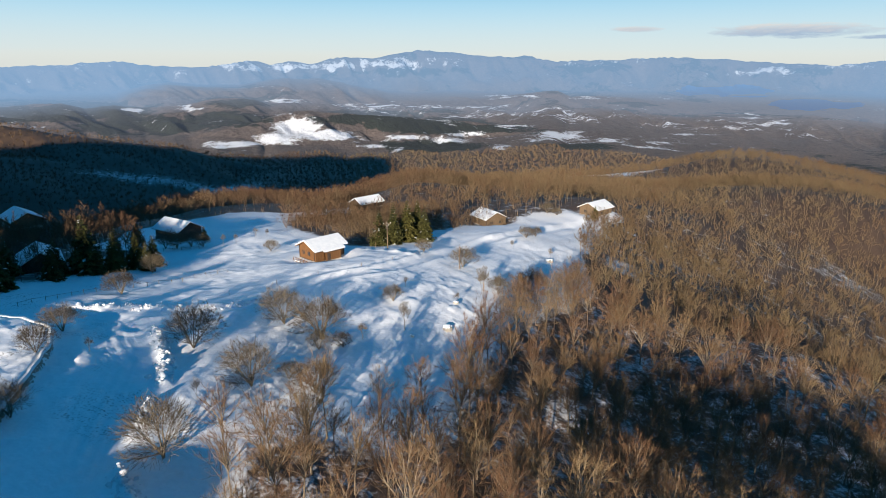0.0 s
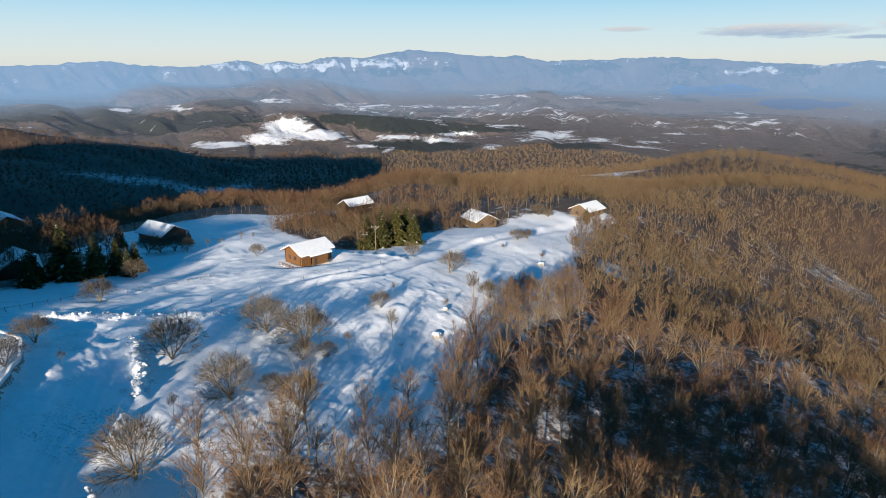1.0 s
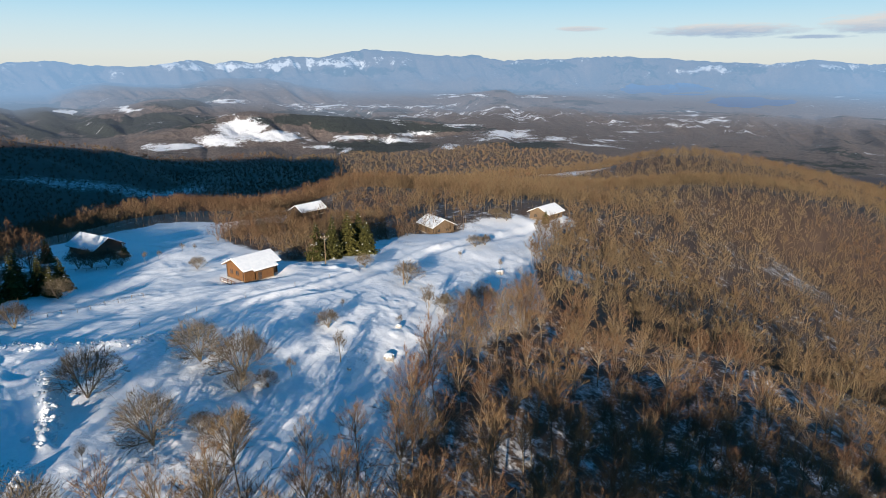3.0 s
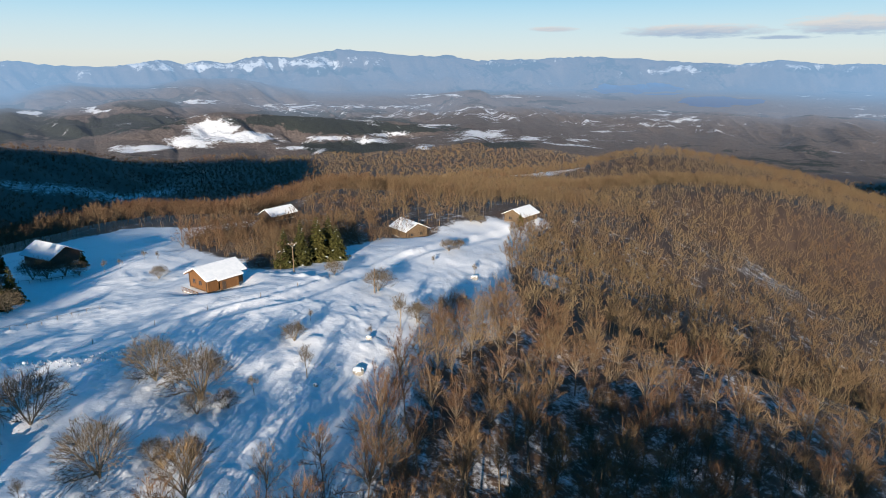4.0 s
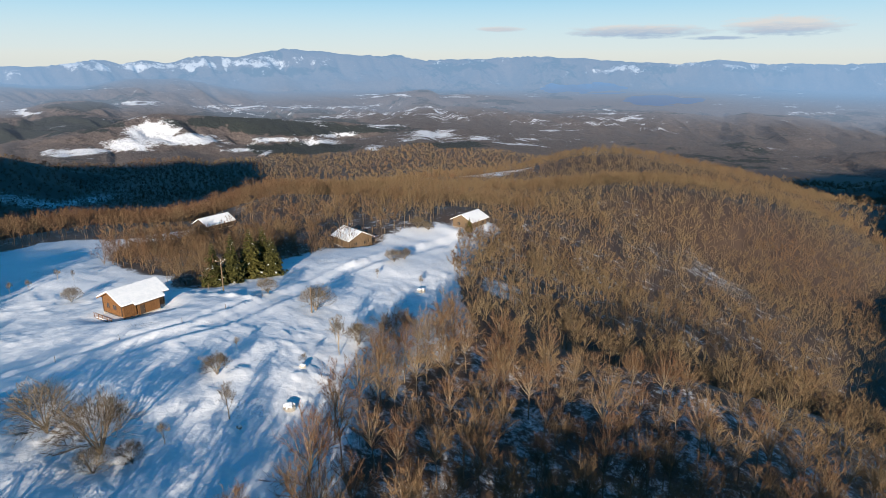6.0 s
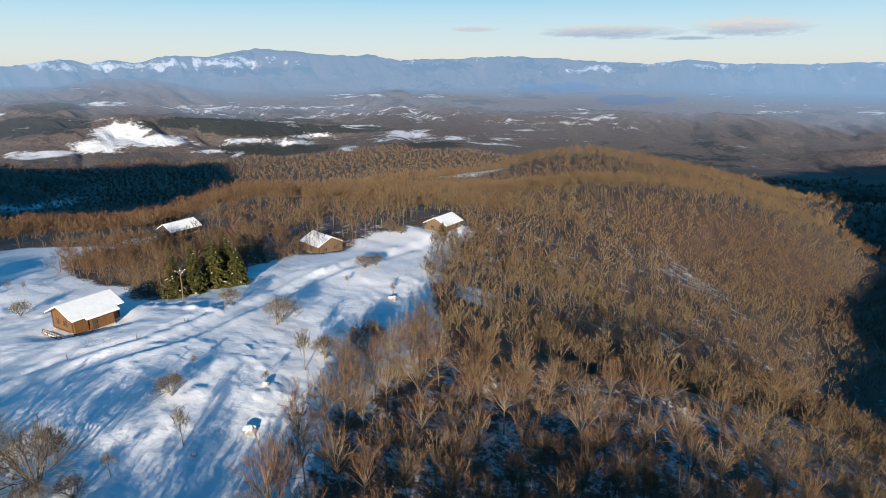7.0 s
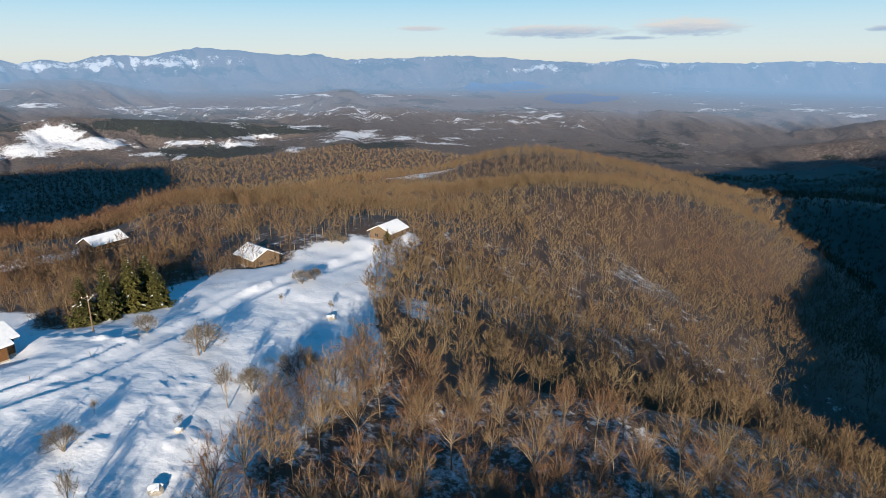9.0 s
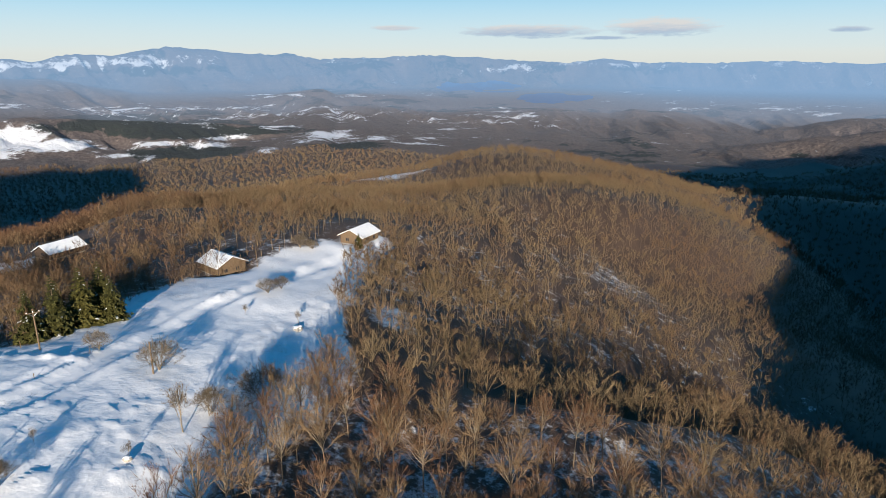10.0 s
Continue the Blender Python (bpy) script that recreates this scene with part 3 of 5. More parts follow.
# snow in the gullies of the high mountains
for b in (0.74 * blot(-6, 0.0, 5, 0.4), 0.74 * blot(-14.5, -0.25, 3.5, 0.35), 0.74 * blot(-10.0, -0.15, 1.8, 0.3), 0.72 * blot(26, -0.6, 2.2, 0.3), 0.42 * blot(16, 0.1, 6, 0.3), 0.36 * blot(42, -0.2, 14, 0.25), 0.36 * blot(-28, -0.3, 4, 0.25)):
    snow = np.maximum(snow, (b + 1.2 * streaks + 0.3 * plots) * smooth(3900, 4100, r))
pines = 0.16 + 0.75 * fields
for b in (1.5 * blot(-7, -4.6, 4.0, 0.45), 1.5 * blot(-2.5, -5.2, 4.5, 0.5), 1.4 * blot(-2.0, -7.0, 4.2, 0.42), 1.3 * blot(4, -5.5, 4, 0.4), 1.35 * blot(-24, -4.8, 4, 0.55), 1.3 * blot(-18.5, -4.5, 3.5, 0.5), 0.95 * blot(12, -6.9, 4, 0.3), 1.3 * blot(-17.4, -3.2, 2.2, 0.45), 1.4 * blot(-30, -3.6, 5.5, 0.55),
          0.95 * blot(16.2, -3.25, 2.4, 0.14), 1.0 * blot(9.6, -2.35, 1.3, 0.14), 0.9 * blot(27, -3.95, 5, 0.1), 0.9 * blot(20, -4.1, 2, 0.13), 0.9 * blot(38, -3.95, 3, 0.1), 0.8 * blot(49, -6.7, 4, 0.3), 0.85 * blot(-2, -0.6, 7, 0.35), 0.75 * blot(13, -0.3, 6, 0.3), 0.7 * blot(34, -0.5, 12, 0.3), 1.0 * blot(-13, -8.0, 2.5, 0.2)):
    pines = np.maximum(pines, b + 0.4 * fields + 0.3 * plots)
# where the two cloud shadows are painted on the plain
cloud_shade = np.maximum(1.15 * blot(23.1, -2.1, 3.4, 0.34), 1.15 * blot(29.6, -3.0, 2.8, 0.34))
# share of painted haze glow, rising with distance
painted_haze = 0.01 + 0.08 * smooth(1700, 2500, r) + 0.26 * smooth(2400, 3100, r) + 0.31 * smooth(3300, 4200, r) + 0.16 * smooth(-12, -30, az) * smooth(2600, 3200, r) + 0.14 * smooth(26, 44, az) * smooth(2900, 3500, r)
painted_haze = np.minimum(painted_haze, 0.78)
painted_haze *= 1 - 0.1 * smooth(0.44, 0.56, cloud_shade)
backdrop = tagged(new("backdrop", mesh_from("backdrop", v, f, DISTANCE, (("snow", snow), ("pines", pines), ("cloud_shade", cloud_shade), ("painted_haze", painted_haze)), True)), "wooded hills with snowfields and hazy blue mountains beyond", "hills", kind="structure")

# ---- trees ----
UP = np.array([0.0, 0.0, 1.0])


def unit(d):
    return d / (np.linalg.norm(d) + 1e-9)


def grow(rng, h, reach, clear, limbs, branches, twigs, thick, stems=1, steps=(4, 3, 2), fine=1.0):
    """The skeleton of a bare tree with a domed crown: limbs as (start, end, radius, radius, order)."""
    segs = []
    centre = np.array([0, 0, h * (clear + (1 - clear) * 0.42)])
    phase = rng.uniform(0, 6.28, 3)

    def shell(rho, a, lift):
        """A point of the crown's outline, which bulges and dips."""
        m = 1 + 0.22 * math.sin(a + phase[0]) + 0.13 * math.sin(2 * a + phase[1]) + 0.1 * math.sin(5 * a + phase[2])
        flat = math.sqrt(max(0.0, 1 - lift * lift))
        rise = (h - centre[2]) if lift > 0 else (centre[2] - h * clear)
        return centre + np.array([math.cos(a) * reach * m * flat, math.sin(a) * reach * m * flat, lift * rise]) * rho

    def bend(p, c, q, n, r0, r1, order):
        pts = [(1 - t) ** 2 * p + 2 * t * (1 - t) * c + t * t * q for t in np.linspace(0, 1, n + 1)]
        for k in range(n):
            if k:
                pts[k] = pts[k] + rng.normal(0, 0.008 * h, 3)
        for k in range(n):
            segs.append((pts[k], pts[k + 1], r0 + (r1 - r0) * k / n, r0 + (r1 - r0) * (k + 1) / n, order))
        return pts

    for s in range(stems):
        a = s * 6.283 / stems + rng.uniform(0, 1)
        top = centre + np.array([0, 0, (h - centre[2]) * 0.45]) if stems == 1 else shell(rng.uniform(0.5, 0.7), a, rng.uniform(0.35, 0.7))
        side = rng.normal(0, 0.03 * h, 3) * np.array([1, 1, 0])
        trunk = bend(np.zeros(3), top * np.array([0.35, 0.35, 0.5]) + side, top, steps[0], thick, thick * 0.3, 0)
        for k in range(max(2, limbs // stems)):
            f = max(clear * 0.8, 0.1) + (0.9 - max(clear * 0.8, 0.1)) * rng.uniform(0, 1) ** 1.2
            i = min(int(f * steps[0]), steps[0] - 1)
            p = trunk[i] + (trunk[i + 1] - trunk[i]) * min(f * steps[0] - i, 1)
            b = a + k * 2.4 + rng.uniform(-0.4, 0.4) if stems == 1 else a + rng.uniform(-1.3, 1.3)
            q = shell(rng.uniform(0.72, 0.98), b, rng.uniform(-0.25, 0.97))
            q[2] = max(q[2], p[2] + 0.05 * h)
            d = q - p
            limb = bend(p, p + d * np.array([0.55, 0.55, 0.38]), q, steps[1], thick * 0.42 * (1.1 - 0.6 * f), thick * 0.1, 1)
            for j in range(branches):
                g = rng.uniform(0.25, 0.95)
                i = min(int(g * steps[1]), steps[1] - 1)
                p2 = limb[i] + (limb[i + 1] - limb[i]) * min(g * steps[1] - i, 1)
                q2 = shell(rng.uniform(0.8, 1.04), b + rng.normal(0, 0.5), min(0.98, max(-0.3, (q[2] - centre[2]) / (h - centre[2]) + rng.normal(0.05, 0.3))))
                q2 = p2 + (q2 - p2) * min(1.0, 0.3 * h / (np.linalg.norm(q2 - p2) + 1e-6))
                q2[2] = max(q2[2], 0.1 * h)
                branch = bend(p2, (p2 + q2) / 2 - UP * 0.02 * h, q2, steps[2], thick * 0.1, thick * 0.05, 2)
                d2 = unit(q2 - p2)
                for t in range(twigs):
                    g2 = rng.uniform(0.15, 1.0)
                    p3 = p2 + (q2 - p2) * g2 if steps[2] == 1 else branch[0] + (branch[1] - branch[0]) * g2 * 2 if g2 < 0.5 else branch[1] + (branch[2] - branch[1]) * (g2 * 2 - 1)
                    d3 = unit(0.6 * d2 + 0.4 * unit(p3 - centre * 0.7) + 0.25 * UP + rng.normal(0, 0.48, 3))
                    segs.append((p3, p3 + d3 * h * fine * rng.uniform(0.05, 0.11), 0, 0, 3))
    return segs


def prism(p, q, r0, r1, sides):
    d = unit(q - p)
    a = unit(np.cross(d, UP if abs(d[2]) < 0.9 else np.array([1.0, 0, 0])))
    b = np.cross(d, a)
    ring = [(math.cos(t), math.sin(t)) for t in np.arange(sides) * 2 * math.pi / sides]
    v = [p + (a * c + b * s) * r0 for c, s in ring] + [q + (a * c + b * s) * r1 for c, s in ring]
    f = []
    for k in range(sides):
        j = (k + 1) % sides
        f += [(k, j, sides + j), (k, sides + j, sides + k)]
    return v, f


def clothe(segs, rng, sides, twig_width, branch_width, orders=(0, 1, 2, 3)):
    """Triangles round a skeleton: prisms for wood, slivers for twigs; with how near each point is to the twig ends."""
    verts, faces, tip = [], [], []
    for p, q, r0, r1, order in segs:
        if order not in orders:
            continue
        n = len(verts)
        if sides.get(order, 0) >= 3:
            v, f = prism(p, q, r0, r1, sides[order])
            t = [0.12 * order] * len(v)
        else:
            w = twig_width if order == 3 else branch_width
            side = unit(np.cross(q - p, rng.normal(0, 1, 3))) * w * 0.5
            if order == 0:
                side = unit(np.cross(q - p, rng.normal(0, 1, 3))) * max(r0, 0.05)
            if order == 3 or (order == 2 and w > 0.06):
                v, f = [p - side, p + side, q], [(0, 1, 2)]
                t = [0.55, 0.55, 1.0] if order == 3 else [0.3, 0.3, 0.6]
            else:
                v, f = [p - side, p + side, q + side * 0.6, q - side * 0.6], [(0, 1, 2), (0, 2, 3)]
                t = [0.3, 0.3, 0.5, 0.5]
        verts += v
        tip += t
        faces += [(a + n, b + n, c + n) for a, b, c in f]
    return np.array(verts), np.array(faces), np.array(tip)


def scatter(name, spots, kinds, mat, label, category):
    """Many trees as one mesh. spots: x, y, z, size, turn, shade, kind."""
    V, F, T, S, n = [], [], [], [], 0
    for k, (v, f, t) in enumerate(kinds):
        mine = spots[spots[:, 6] == k]
        if not len(mine):
            continue
        c, s = np.cos(mine[:, 4])[:, None], np.sin(mine[:, 4])[:, None]
        size = mine[:, 3][:, None]
        x = mine[:, 0][:, None] + size * (c * v[:, 0] - s * v[:, 1])
        y = mine[:, 1][:, None] + size * (s * v[:, 0] + c * v[:, 1])
        z = mine[:, 2][:, None] + size * v[:, 2]
        V.append(np.stack([x, y, z], -1).reshape(-1, 3))
        F.append((f[None] + (n + np.arange(len(mine)) * len(v))[:, None, None]).reshape(-1, 3))
        T.append(np.tile(t, len(mine)))
        S.append(np.repeat(mine[:, 5], len(v)))
        n += len(mine) * len(v)
    me = mesh_from(name, np.concatenate(V), np.concatenate(F), mat, (("tip", np.concatenate(T)), ("shade", np.concatenate(S))))
    return tagged(new(name, me), label, category, kind="stuff")


def vase(rng, h, reach, clear, limbs, branches, twigs, thick, steps=3, long=0.16, spread=0.48):
    """The skeleton of a forest beech: a clear stem that parts into upswept limbs, twigs streaming up from their ends."""
    segs = []
    lean = np.array([*rng.normal(0, 0.035 * h, 2), 0.0])
    lop = rng.uniform(0, 6.28)
    stem = [lean * (k / 3) ** 2 + UP * h * 0.62 * k / 3 for k in range(4)]
    for k in range(3):
        segs.append((stem[k], stem[k + 1], thick * (1 - 0.22 * k), thick * (0.78 - 0.22 * k), 0))
    for j in range(limbs):
        a = j * 2.4 + rng.uniform(-0.4, 0.4)
        rho = math.sqrt((j + 0.4) / limbs) * rng.uniform(0.8, 1.05) * (1 + 0.2 * math.cos(a - lop))
        f = clear + (0.62 - clear) * (1 - rho) * rng.uniform(0.5, 1.0)
        p = lean * (f / 0.62) ** 2 + UP * h * f
        top = h * (1.0 - 0.42 * rho ** 2 + rng.uniform(-0.08, 0.03))
        q = lean + np.array([math.cos(a) * reach * rho, math.sin(a) * reach * rho, top])
        d = q - p
        c = p + d * np.array([0.42, 0.42, 0.52])
        pts = [(1 - t) ** 2 * p + 2 * t * (1 - t) * c + t * t * q for t in np.linspace(0, 1, steps + 1)]
        for k in range(1, steps):
            pts[k] = pts[k] + rng.normal(0, 0.010 * h, 3)
        for k in range(steps):
            segs.append((pts[k], pts[k + 1], thick * (0.45 - 0.36 * k / steps), thick * (0.45 - 0.36 * (k + 1) / steps), 1))
        roots = []
        for k in range(branches):
            g = rng.uniform(0.25, 0.95)
            i = min(int(g * steps), steps - 1)
            p2 = pts[i] + (pts[i + 1] - pts[i]) * (g * steps - i)
            t = unit(pts[i + 1] - pts[i])
            d2 = unit(t + 0.1 * UP + rng.normal(0, 0.44, 3))
            q2 = p2 + d2 * h * long * rng.uniform(0.8, 1.5)
            segs.append((p2, q2, thick * 0.09, thick * 0.04, 2))
            roots.append((p2, q2))
        if not branches:
            roots = [(pts[k], pts[k + 1]) for k in range(1, steps)] or [((p + q) / 2, q)]
        for k in range(twigs):
            p2, q2 = roots[k % len(roots)]
            p3 = p2 + (q2 - p2) * rng.uniform(0.1, 1.0)
            d3 = unit(unit(q2 - p2) + 0.1 * UP + rng.normal(0, spread, 3))
            segs.append((p3, p3 + d3 * h * long * rng.uniform(0.45, 0.95), 0, 0, 3))
    return segs


rng = np.random.default_rng(4)
FULL = []


def joined(a, b):
    return np.concatenate([a[0], b[0]]), np.concatenate([a[1], b[1] + len(a[0])]), np.concatenate([a[2], b[2]])


def fan(rng, h, reach, clear, count, long, wide, lobes=6, stem=True, droop=0.46):
    """A far tree: stem, a few limbs and a lobed crown of upswept twig sprays."""
    verts, faces, tip = [], [], []

    def sliver(p, q, w, t0, t1):
        side = unit(np.cross(q - p, rng.normal(0, 1, 3))) * w * 0.5
        n = len(verts)
        verts.extend([p - side, p + side, q])
        faces.append((n, n + 1, n + 2))
        tip.extend([t0, t0, t1])

    base = np.array([0, 0, h * clear])
    if stem:
        sliver(np.zeros(3), np.array([0, 0, h * 0.75]), 0.2, 0.0, 0.2)
    heads = []
    for k in range(lobes):
        a = k * 2.4 + rng.uniform(-0.4, 0.4)
        out = reach * math.sqrt((k + 0.3) / lobes) * rng.uniform(0.6, 0.8)
        head = np.array([math.cos(a) * out, math.sin(a) * out, h * (0.78 - droop * (out / reach) ** 2 + rng.uniform(-0.05, 0.05))])
        heads.append((head, reach * rng.uniform(0.36, 0.52)))
        if stem:
            sliver(base * rng.uniform(0.9, 1.8), head, 0.1, 0.1, 0.3)
    for k in range(count):
        head, size = heads[k % lobes]
        d = unit(rng.normal(0, 1, 3))
        d[2] = abs(d[2]) * 1.25 - 0.35 - 0.6 * max(0.0, droop - 0.5)
        q = head + d * size * rng.uniform(0.6, 1.1)
        root = base * rng.uniform(1.0, 2.6) if clear else base
        p = root + (head - root) * 0.55
        p = p + (q - p) * max(0.0, 1 - long / (np.linalg.norm(q - p) + 1e-6))
        sliver(p + rng.normal(0, 0.12, 3), q, wide, 0.45, 1.0)
    return np.array(verts), np.array(faces), np.array(tip)


for k in range(10):
    segs = vase(rng, 10.0, rng.uniform(2.5, 3.6), rng.uniform(0.28, 0.46), 19, 8, 72, rng.uniform(0.09, 0.13), 4, 0.105)
    FULL.append((clothe(segs, rng, {0: 5, 1: 3}, 0, 0, (0, 1)), clothe(segs, rng, {}, 0.029, 0.034, (2, 3))))
MID = [clothe(vase(rng, 10.0, rng.uniform(2.7, 3.6), rng.uniform(0.3, 0.45), 17, 1, 17, 0.11, 2, 0.13), rng, {}, 0.072, 0.055) for k in range(10)]
BROAD = [clothe(vase(rng, 10.0, rng.uniform(3.0, 4.0), rng.uniform(0.28, 0.42), 8, 0, 11, 0.10, 1, 0.19, 0.66), rng, {}, 0.14, 0.055) for k in range(8)]
LOW = [fan(rng, 10.0, rng.uniform(3.6, 4.6), 0.1, 22, 2.6, 0.42, 3) for k in range(6)]


def woodland(r0, r1, step, az0, az1, rng):
    """Tree places on a jittered grid between two distances from the flight, outside the meadow."""
    n = int(r1 / step) + 1
    gx, gy = np.meshgrid(np.arange(-n, n + 1), np.arange(-n, n + 1))
    x = CENTRE[0] + (gx.ravel() + rng.uniform(-0.48, 0.48, gx.size)) * step
    y = CENTRE[1] + (gy.ravel() + rng.uniform(-0.48, 0.48, gx.size)) * step
    r, az = np.hypot(x - CENTRE[0], y - CENTRE[1]), np.degrees(np.arctan2(x - CENTRE[0], y - CENTRE[1]))
    ok = (r >= r0) & (r < r1) & (az > az0) & (az < az1) & ~open_snow(x, y)
    for hx, hy, rad in PLOTS:
        ok &= np.hypot(x - hx, y - hy) > rad
    thin = fbm(x, y, 45.0, 3, 0.6, 91)
    ok &= rng.uniform(0, 1, x.size) < 0.97 - 0.3 * smooth(0.12, 0.4, thin)
    ok &= rng.uniform(0, 1, x.size) > 0.9 * slope_gap(x, y)
    ok &= rng.uniform(0, 1, x.size) > 0.9 * clearings(x, y)
    ok &= (along(GULLY, x, y)[0] > 6.5) | (x < 70)
    x, y = x[ok], y[ok]
    z = terrain(x, y)[0]
    return np.column_stack([x, y, z])


# kept clear: house plots and their yards
PLOTS = [(-31, 158, 9), (16.5, 229.6, 9), (61, 250, 9), (-35, 288, 10), (-87, 203, 9), (-150, 221, 11), (-100, 151, 8), (-35, 276, 7), (22, 219, 6)]


def dress(p, rng, tall, spread, kinds):
    n = len(p)
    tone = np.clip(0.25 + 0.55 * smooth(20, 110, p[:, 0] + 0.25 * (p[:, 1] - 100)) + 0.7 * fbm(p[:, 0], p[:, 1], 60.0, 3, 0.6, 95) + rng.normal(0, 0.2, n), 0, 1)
    return np.column_stack([p, np.clip(rng.normal(tall, spread, n), tall * 0.55, tall * 1.4) / 10.0, rng.uniform(0, 6.28, n), tone, rng.integers(0, kinds, n)])


def beech_prototype(k):
    wood, crown = FULL[k]
    tree = new("beech_tree")
    stem = new("trunk", mesh_from("trunk", wood[0], wood[1], BARK, (("tip", wood[2]),)))
    stem.parent = tree
    top = new("crown", mesh_from("crown", crown[0], crown[1], BEECH, (("tip", crown[2]),)))
    top.parent = tree
    return tagged(tree, "tall bare beech with russet twigs in snow", "tree", "beeches at the wood's edge")


near = dress(woodland(30, 125, 5.3, -52, 68, rng), rng, 10.5, 1.6, len(FULL))
order = np.argsort(np.hypot(near[:, 0] - 4, near[:, 1] - 70))
near = near[order]
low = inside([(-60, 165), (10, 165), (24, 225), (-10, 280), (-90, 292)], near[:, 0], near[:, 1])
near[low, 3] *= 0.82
near[(near[:, 0] < 0) & (near[:, 1] < 90), 3] *= 0.95
# broad old beeches standing out along the meadow's edge
old = np.array([(7.3, 108, 12.4), (12.5, 103, 11.5), (5, 98.5, 10.8), (14, 115, 11.5), (2, 90.5, 9.8), (20, 127, 11.0), (9, 92, 11.0), (26, 136, 11), (-3, 84, 9.5), (34, 150, 10.5), (-9, 79, 8.5)])
keep = np.min(np.hypot(near[:, 0][:, None] - old[:, 0], near[:, 1][:, None] - old[:, 1]), 1) > 3.0
extra = dress(np.column_stack([old[:, :2], terrain(old[:, 0], old[:, 1])[0]]), rng, 10.5, 0.1, len(FULL))
extra[:, 3] = old[:, 2] / 10
near = np.concatenate([extra, near[keep]])
SINGLE, REST = near[:290], near[290:]
# unseen trees added below and behind the flight to shade the ground under the first trees
behind = woodland(0, 62, 5.6, -180, 180, rng)
r, az = np.hypot(behind[:, 0] - CENTRE[0], behind[:, 1] - CENTRE[1]), np.degrees(np.arctan2(behind[:, 0] - CENTRE[0], behind[:, 1] - CENTRE[1]))
behind = dress(behind[((r < 30) | (az < -52) | (az > 68)) & (behind[:, 0] > 2)], rng, 10.5, 1.6, len(MID))
# an unseen grove added behind the flight to shade the road
p = np.column_stack([rng.uniform(-78, -58, 30), rng.uniform(-30, 14, 30)])
p = p[along(ROAD, p[:, 0], p[:, 1])[0] > 4.5]
SHADE_GROVE = dress(np.column_stack([p, terrain(p[:, 0], p[:, 1])[0]]), rng, 11.5, 1.5, len(MID))
beeches = [beech_prototype(k) for k in range(len(FULL))]
used = set()
for x, y, z, size, turn, tone, k in SINGLE:
    k = int(k)
    m = Matrix.LocRotScale((x, y, z - 0.1), Euler((0, 0, turn)), None)
    if k in used:
        t = copy_thing(beeches[k], m)
    else:
        t = beeches[k]
        used.add(k)
        t.matrix_basis = m
    t.scale = (size, size, size)
whole = [(np.concatenate([a[0], b[0]]), np.concatenate([a[1], b[1] + len(a[0])]), np.concatenate([a[2], b[2]])) for a, b in FULL]
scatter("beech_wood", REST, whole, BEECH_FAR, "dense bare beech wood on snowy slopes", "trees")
mid = dress(woodland(125, 235, 4.9, -52, 68, rng), rng, 10.0, 1.5, len(MID))
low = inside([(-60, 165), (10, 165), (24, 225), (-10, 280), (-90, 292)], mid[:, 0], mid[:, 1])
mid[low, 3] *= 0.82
mid = np.concatenate([mid, SHADE_GROVE, behind])
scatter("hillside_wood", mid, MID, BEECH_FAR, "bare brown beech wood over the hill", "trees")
crest = lambda p: (np.degrees(np.arctan2(p[:, 0], p[:, 1])) > 13) & (np.degrees(np.arctan2(p[:, 0], p[:, 1])) < 42) & (np.hypot(p[:, 0], p[:, 1]) < 720)
brow = woodland(520, 720, 5.6, 10, 46, rng)
far = dress(np.concatenate([woodland(235, 520, 4.7, -46, 64, rng), brow[crest(brow)]]), rng, 8.6, 1.3, len(BROAD))
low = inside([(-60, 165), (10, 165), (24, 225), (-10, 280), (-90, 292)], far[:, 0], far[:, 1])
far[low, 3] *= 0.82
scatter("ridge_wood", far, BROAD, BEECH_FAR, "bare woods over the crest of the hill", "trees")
sparse = np.concatenate([woodland(520, 1120, 8.6, -40, 60, rng), woodland(1120, 1560, 10.0, -40, 24, rng), woodland(1120, 1400, 10, 38, 60, rng)])
far = dress(sparse[~crest(sparse)], rng, 10.5, 1.5, len(LOW))
scatter("valley_wood", far, LOW, BEECH_FAR, "distant bare woods on the valley slopes", "trees")

# thickets: young growth between the cabin and the far house, and along the wood's edge
rng = np.random.default_rng(31)
THICKET = []
for k in range(5):
    segs = grow(rng, 10.0, rng.uniform(4.5, 6.0), 0.06, 9, 4, 5, 0.12, 3, (2, 2, 1), 1.1)
    THICKET.append(clothe(segs, rng, {}, 0.075, 0.07))
n = 5000
p = np.column_stack([rng.uniform(-90, 90, n), rng.uniform(60, 300, n)])
copse = inside([(-58, 222), (-47, 205), (-33, 190), (-25, 171), (-17, 173), (-4, 196), (4, 214), (-4, 232), (-24, 262), (-55, 262)], p[:, 0], p[:, 1])
d, side, _ = along(MEADOW[3:16], p[:, 0], p[:, 1])
edge = (d < 7) & ~open_snow(p[:, 0], p[:, 1])
yard = (np.hypot(p[:, 0] - 14, p[:, 1] - 219) < 12) & ~open_snow(p[:, 0], p[:, 1])
rim = inside([(-25, 58), (-24, 70), (-16, 74), (-8, 78), (0, 85), (5, 94), (9, 60)], p[:, 0], p[:, 1])
keep = (rim & (rng.uniform(0, 1, n) < 0.6)) | (copse & (rng.uniform(0, 1, n) < 0.75)) | (edge & (rng.uniform(0, 1, n) < 0.5)) | yard
for hx, hy, rad in PLOTS[:5]:
    keep &= np.hypot(p[:, 0] - hx, p[:, 1] - hy) > rad - 1.5
p = p[keep]
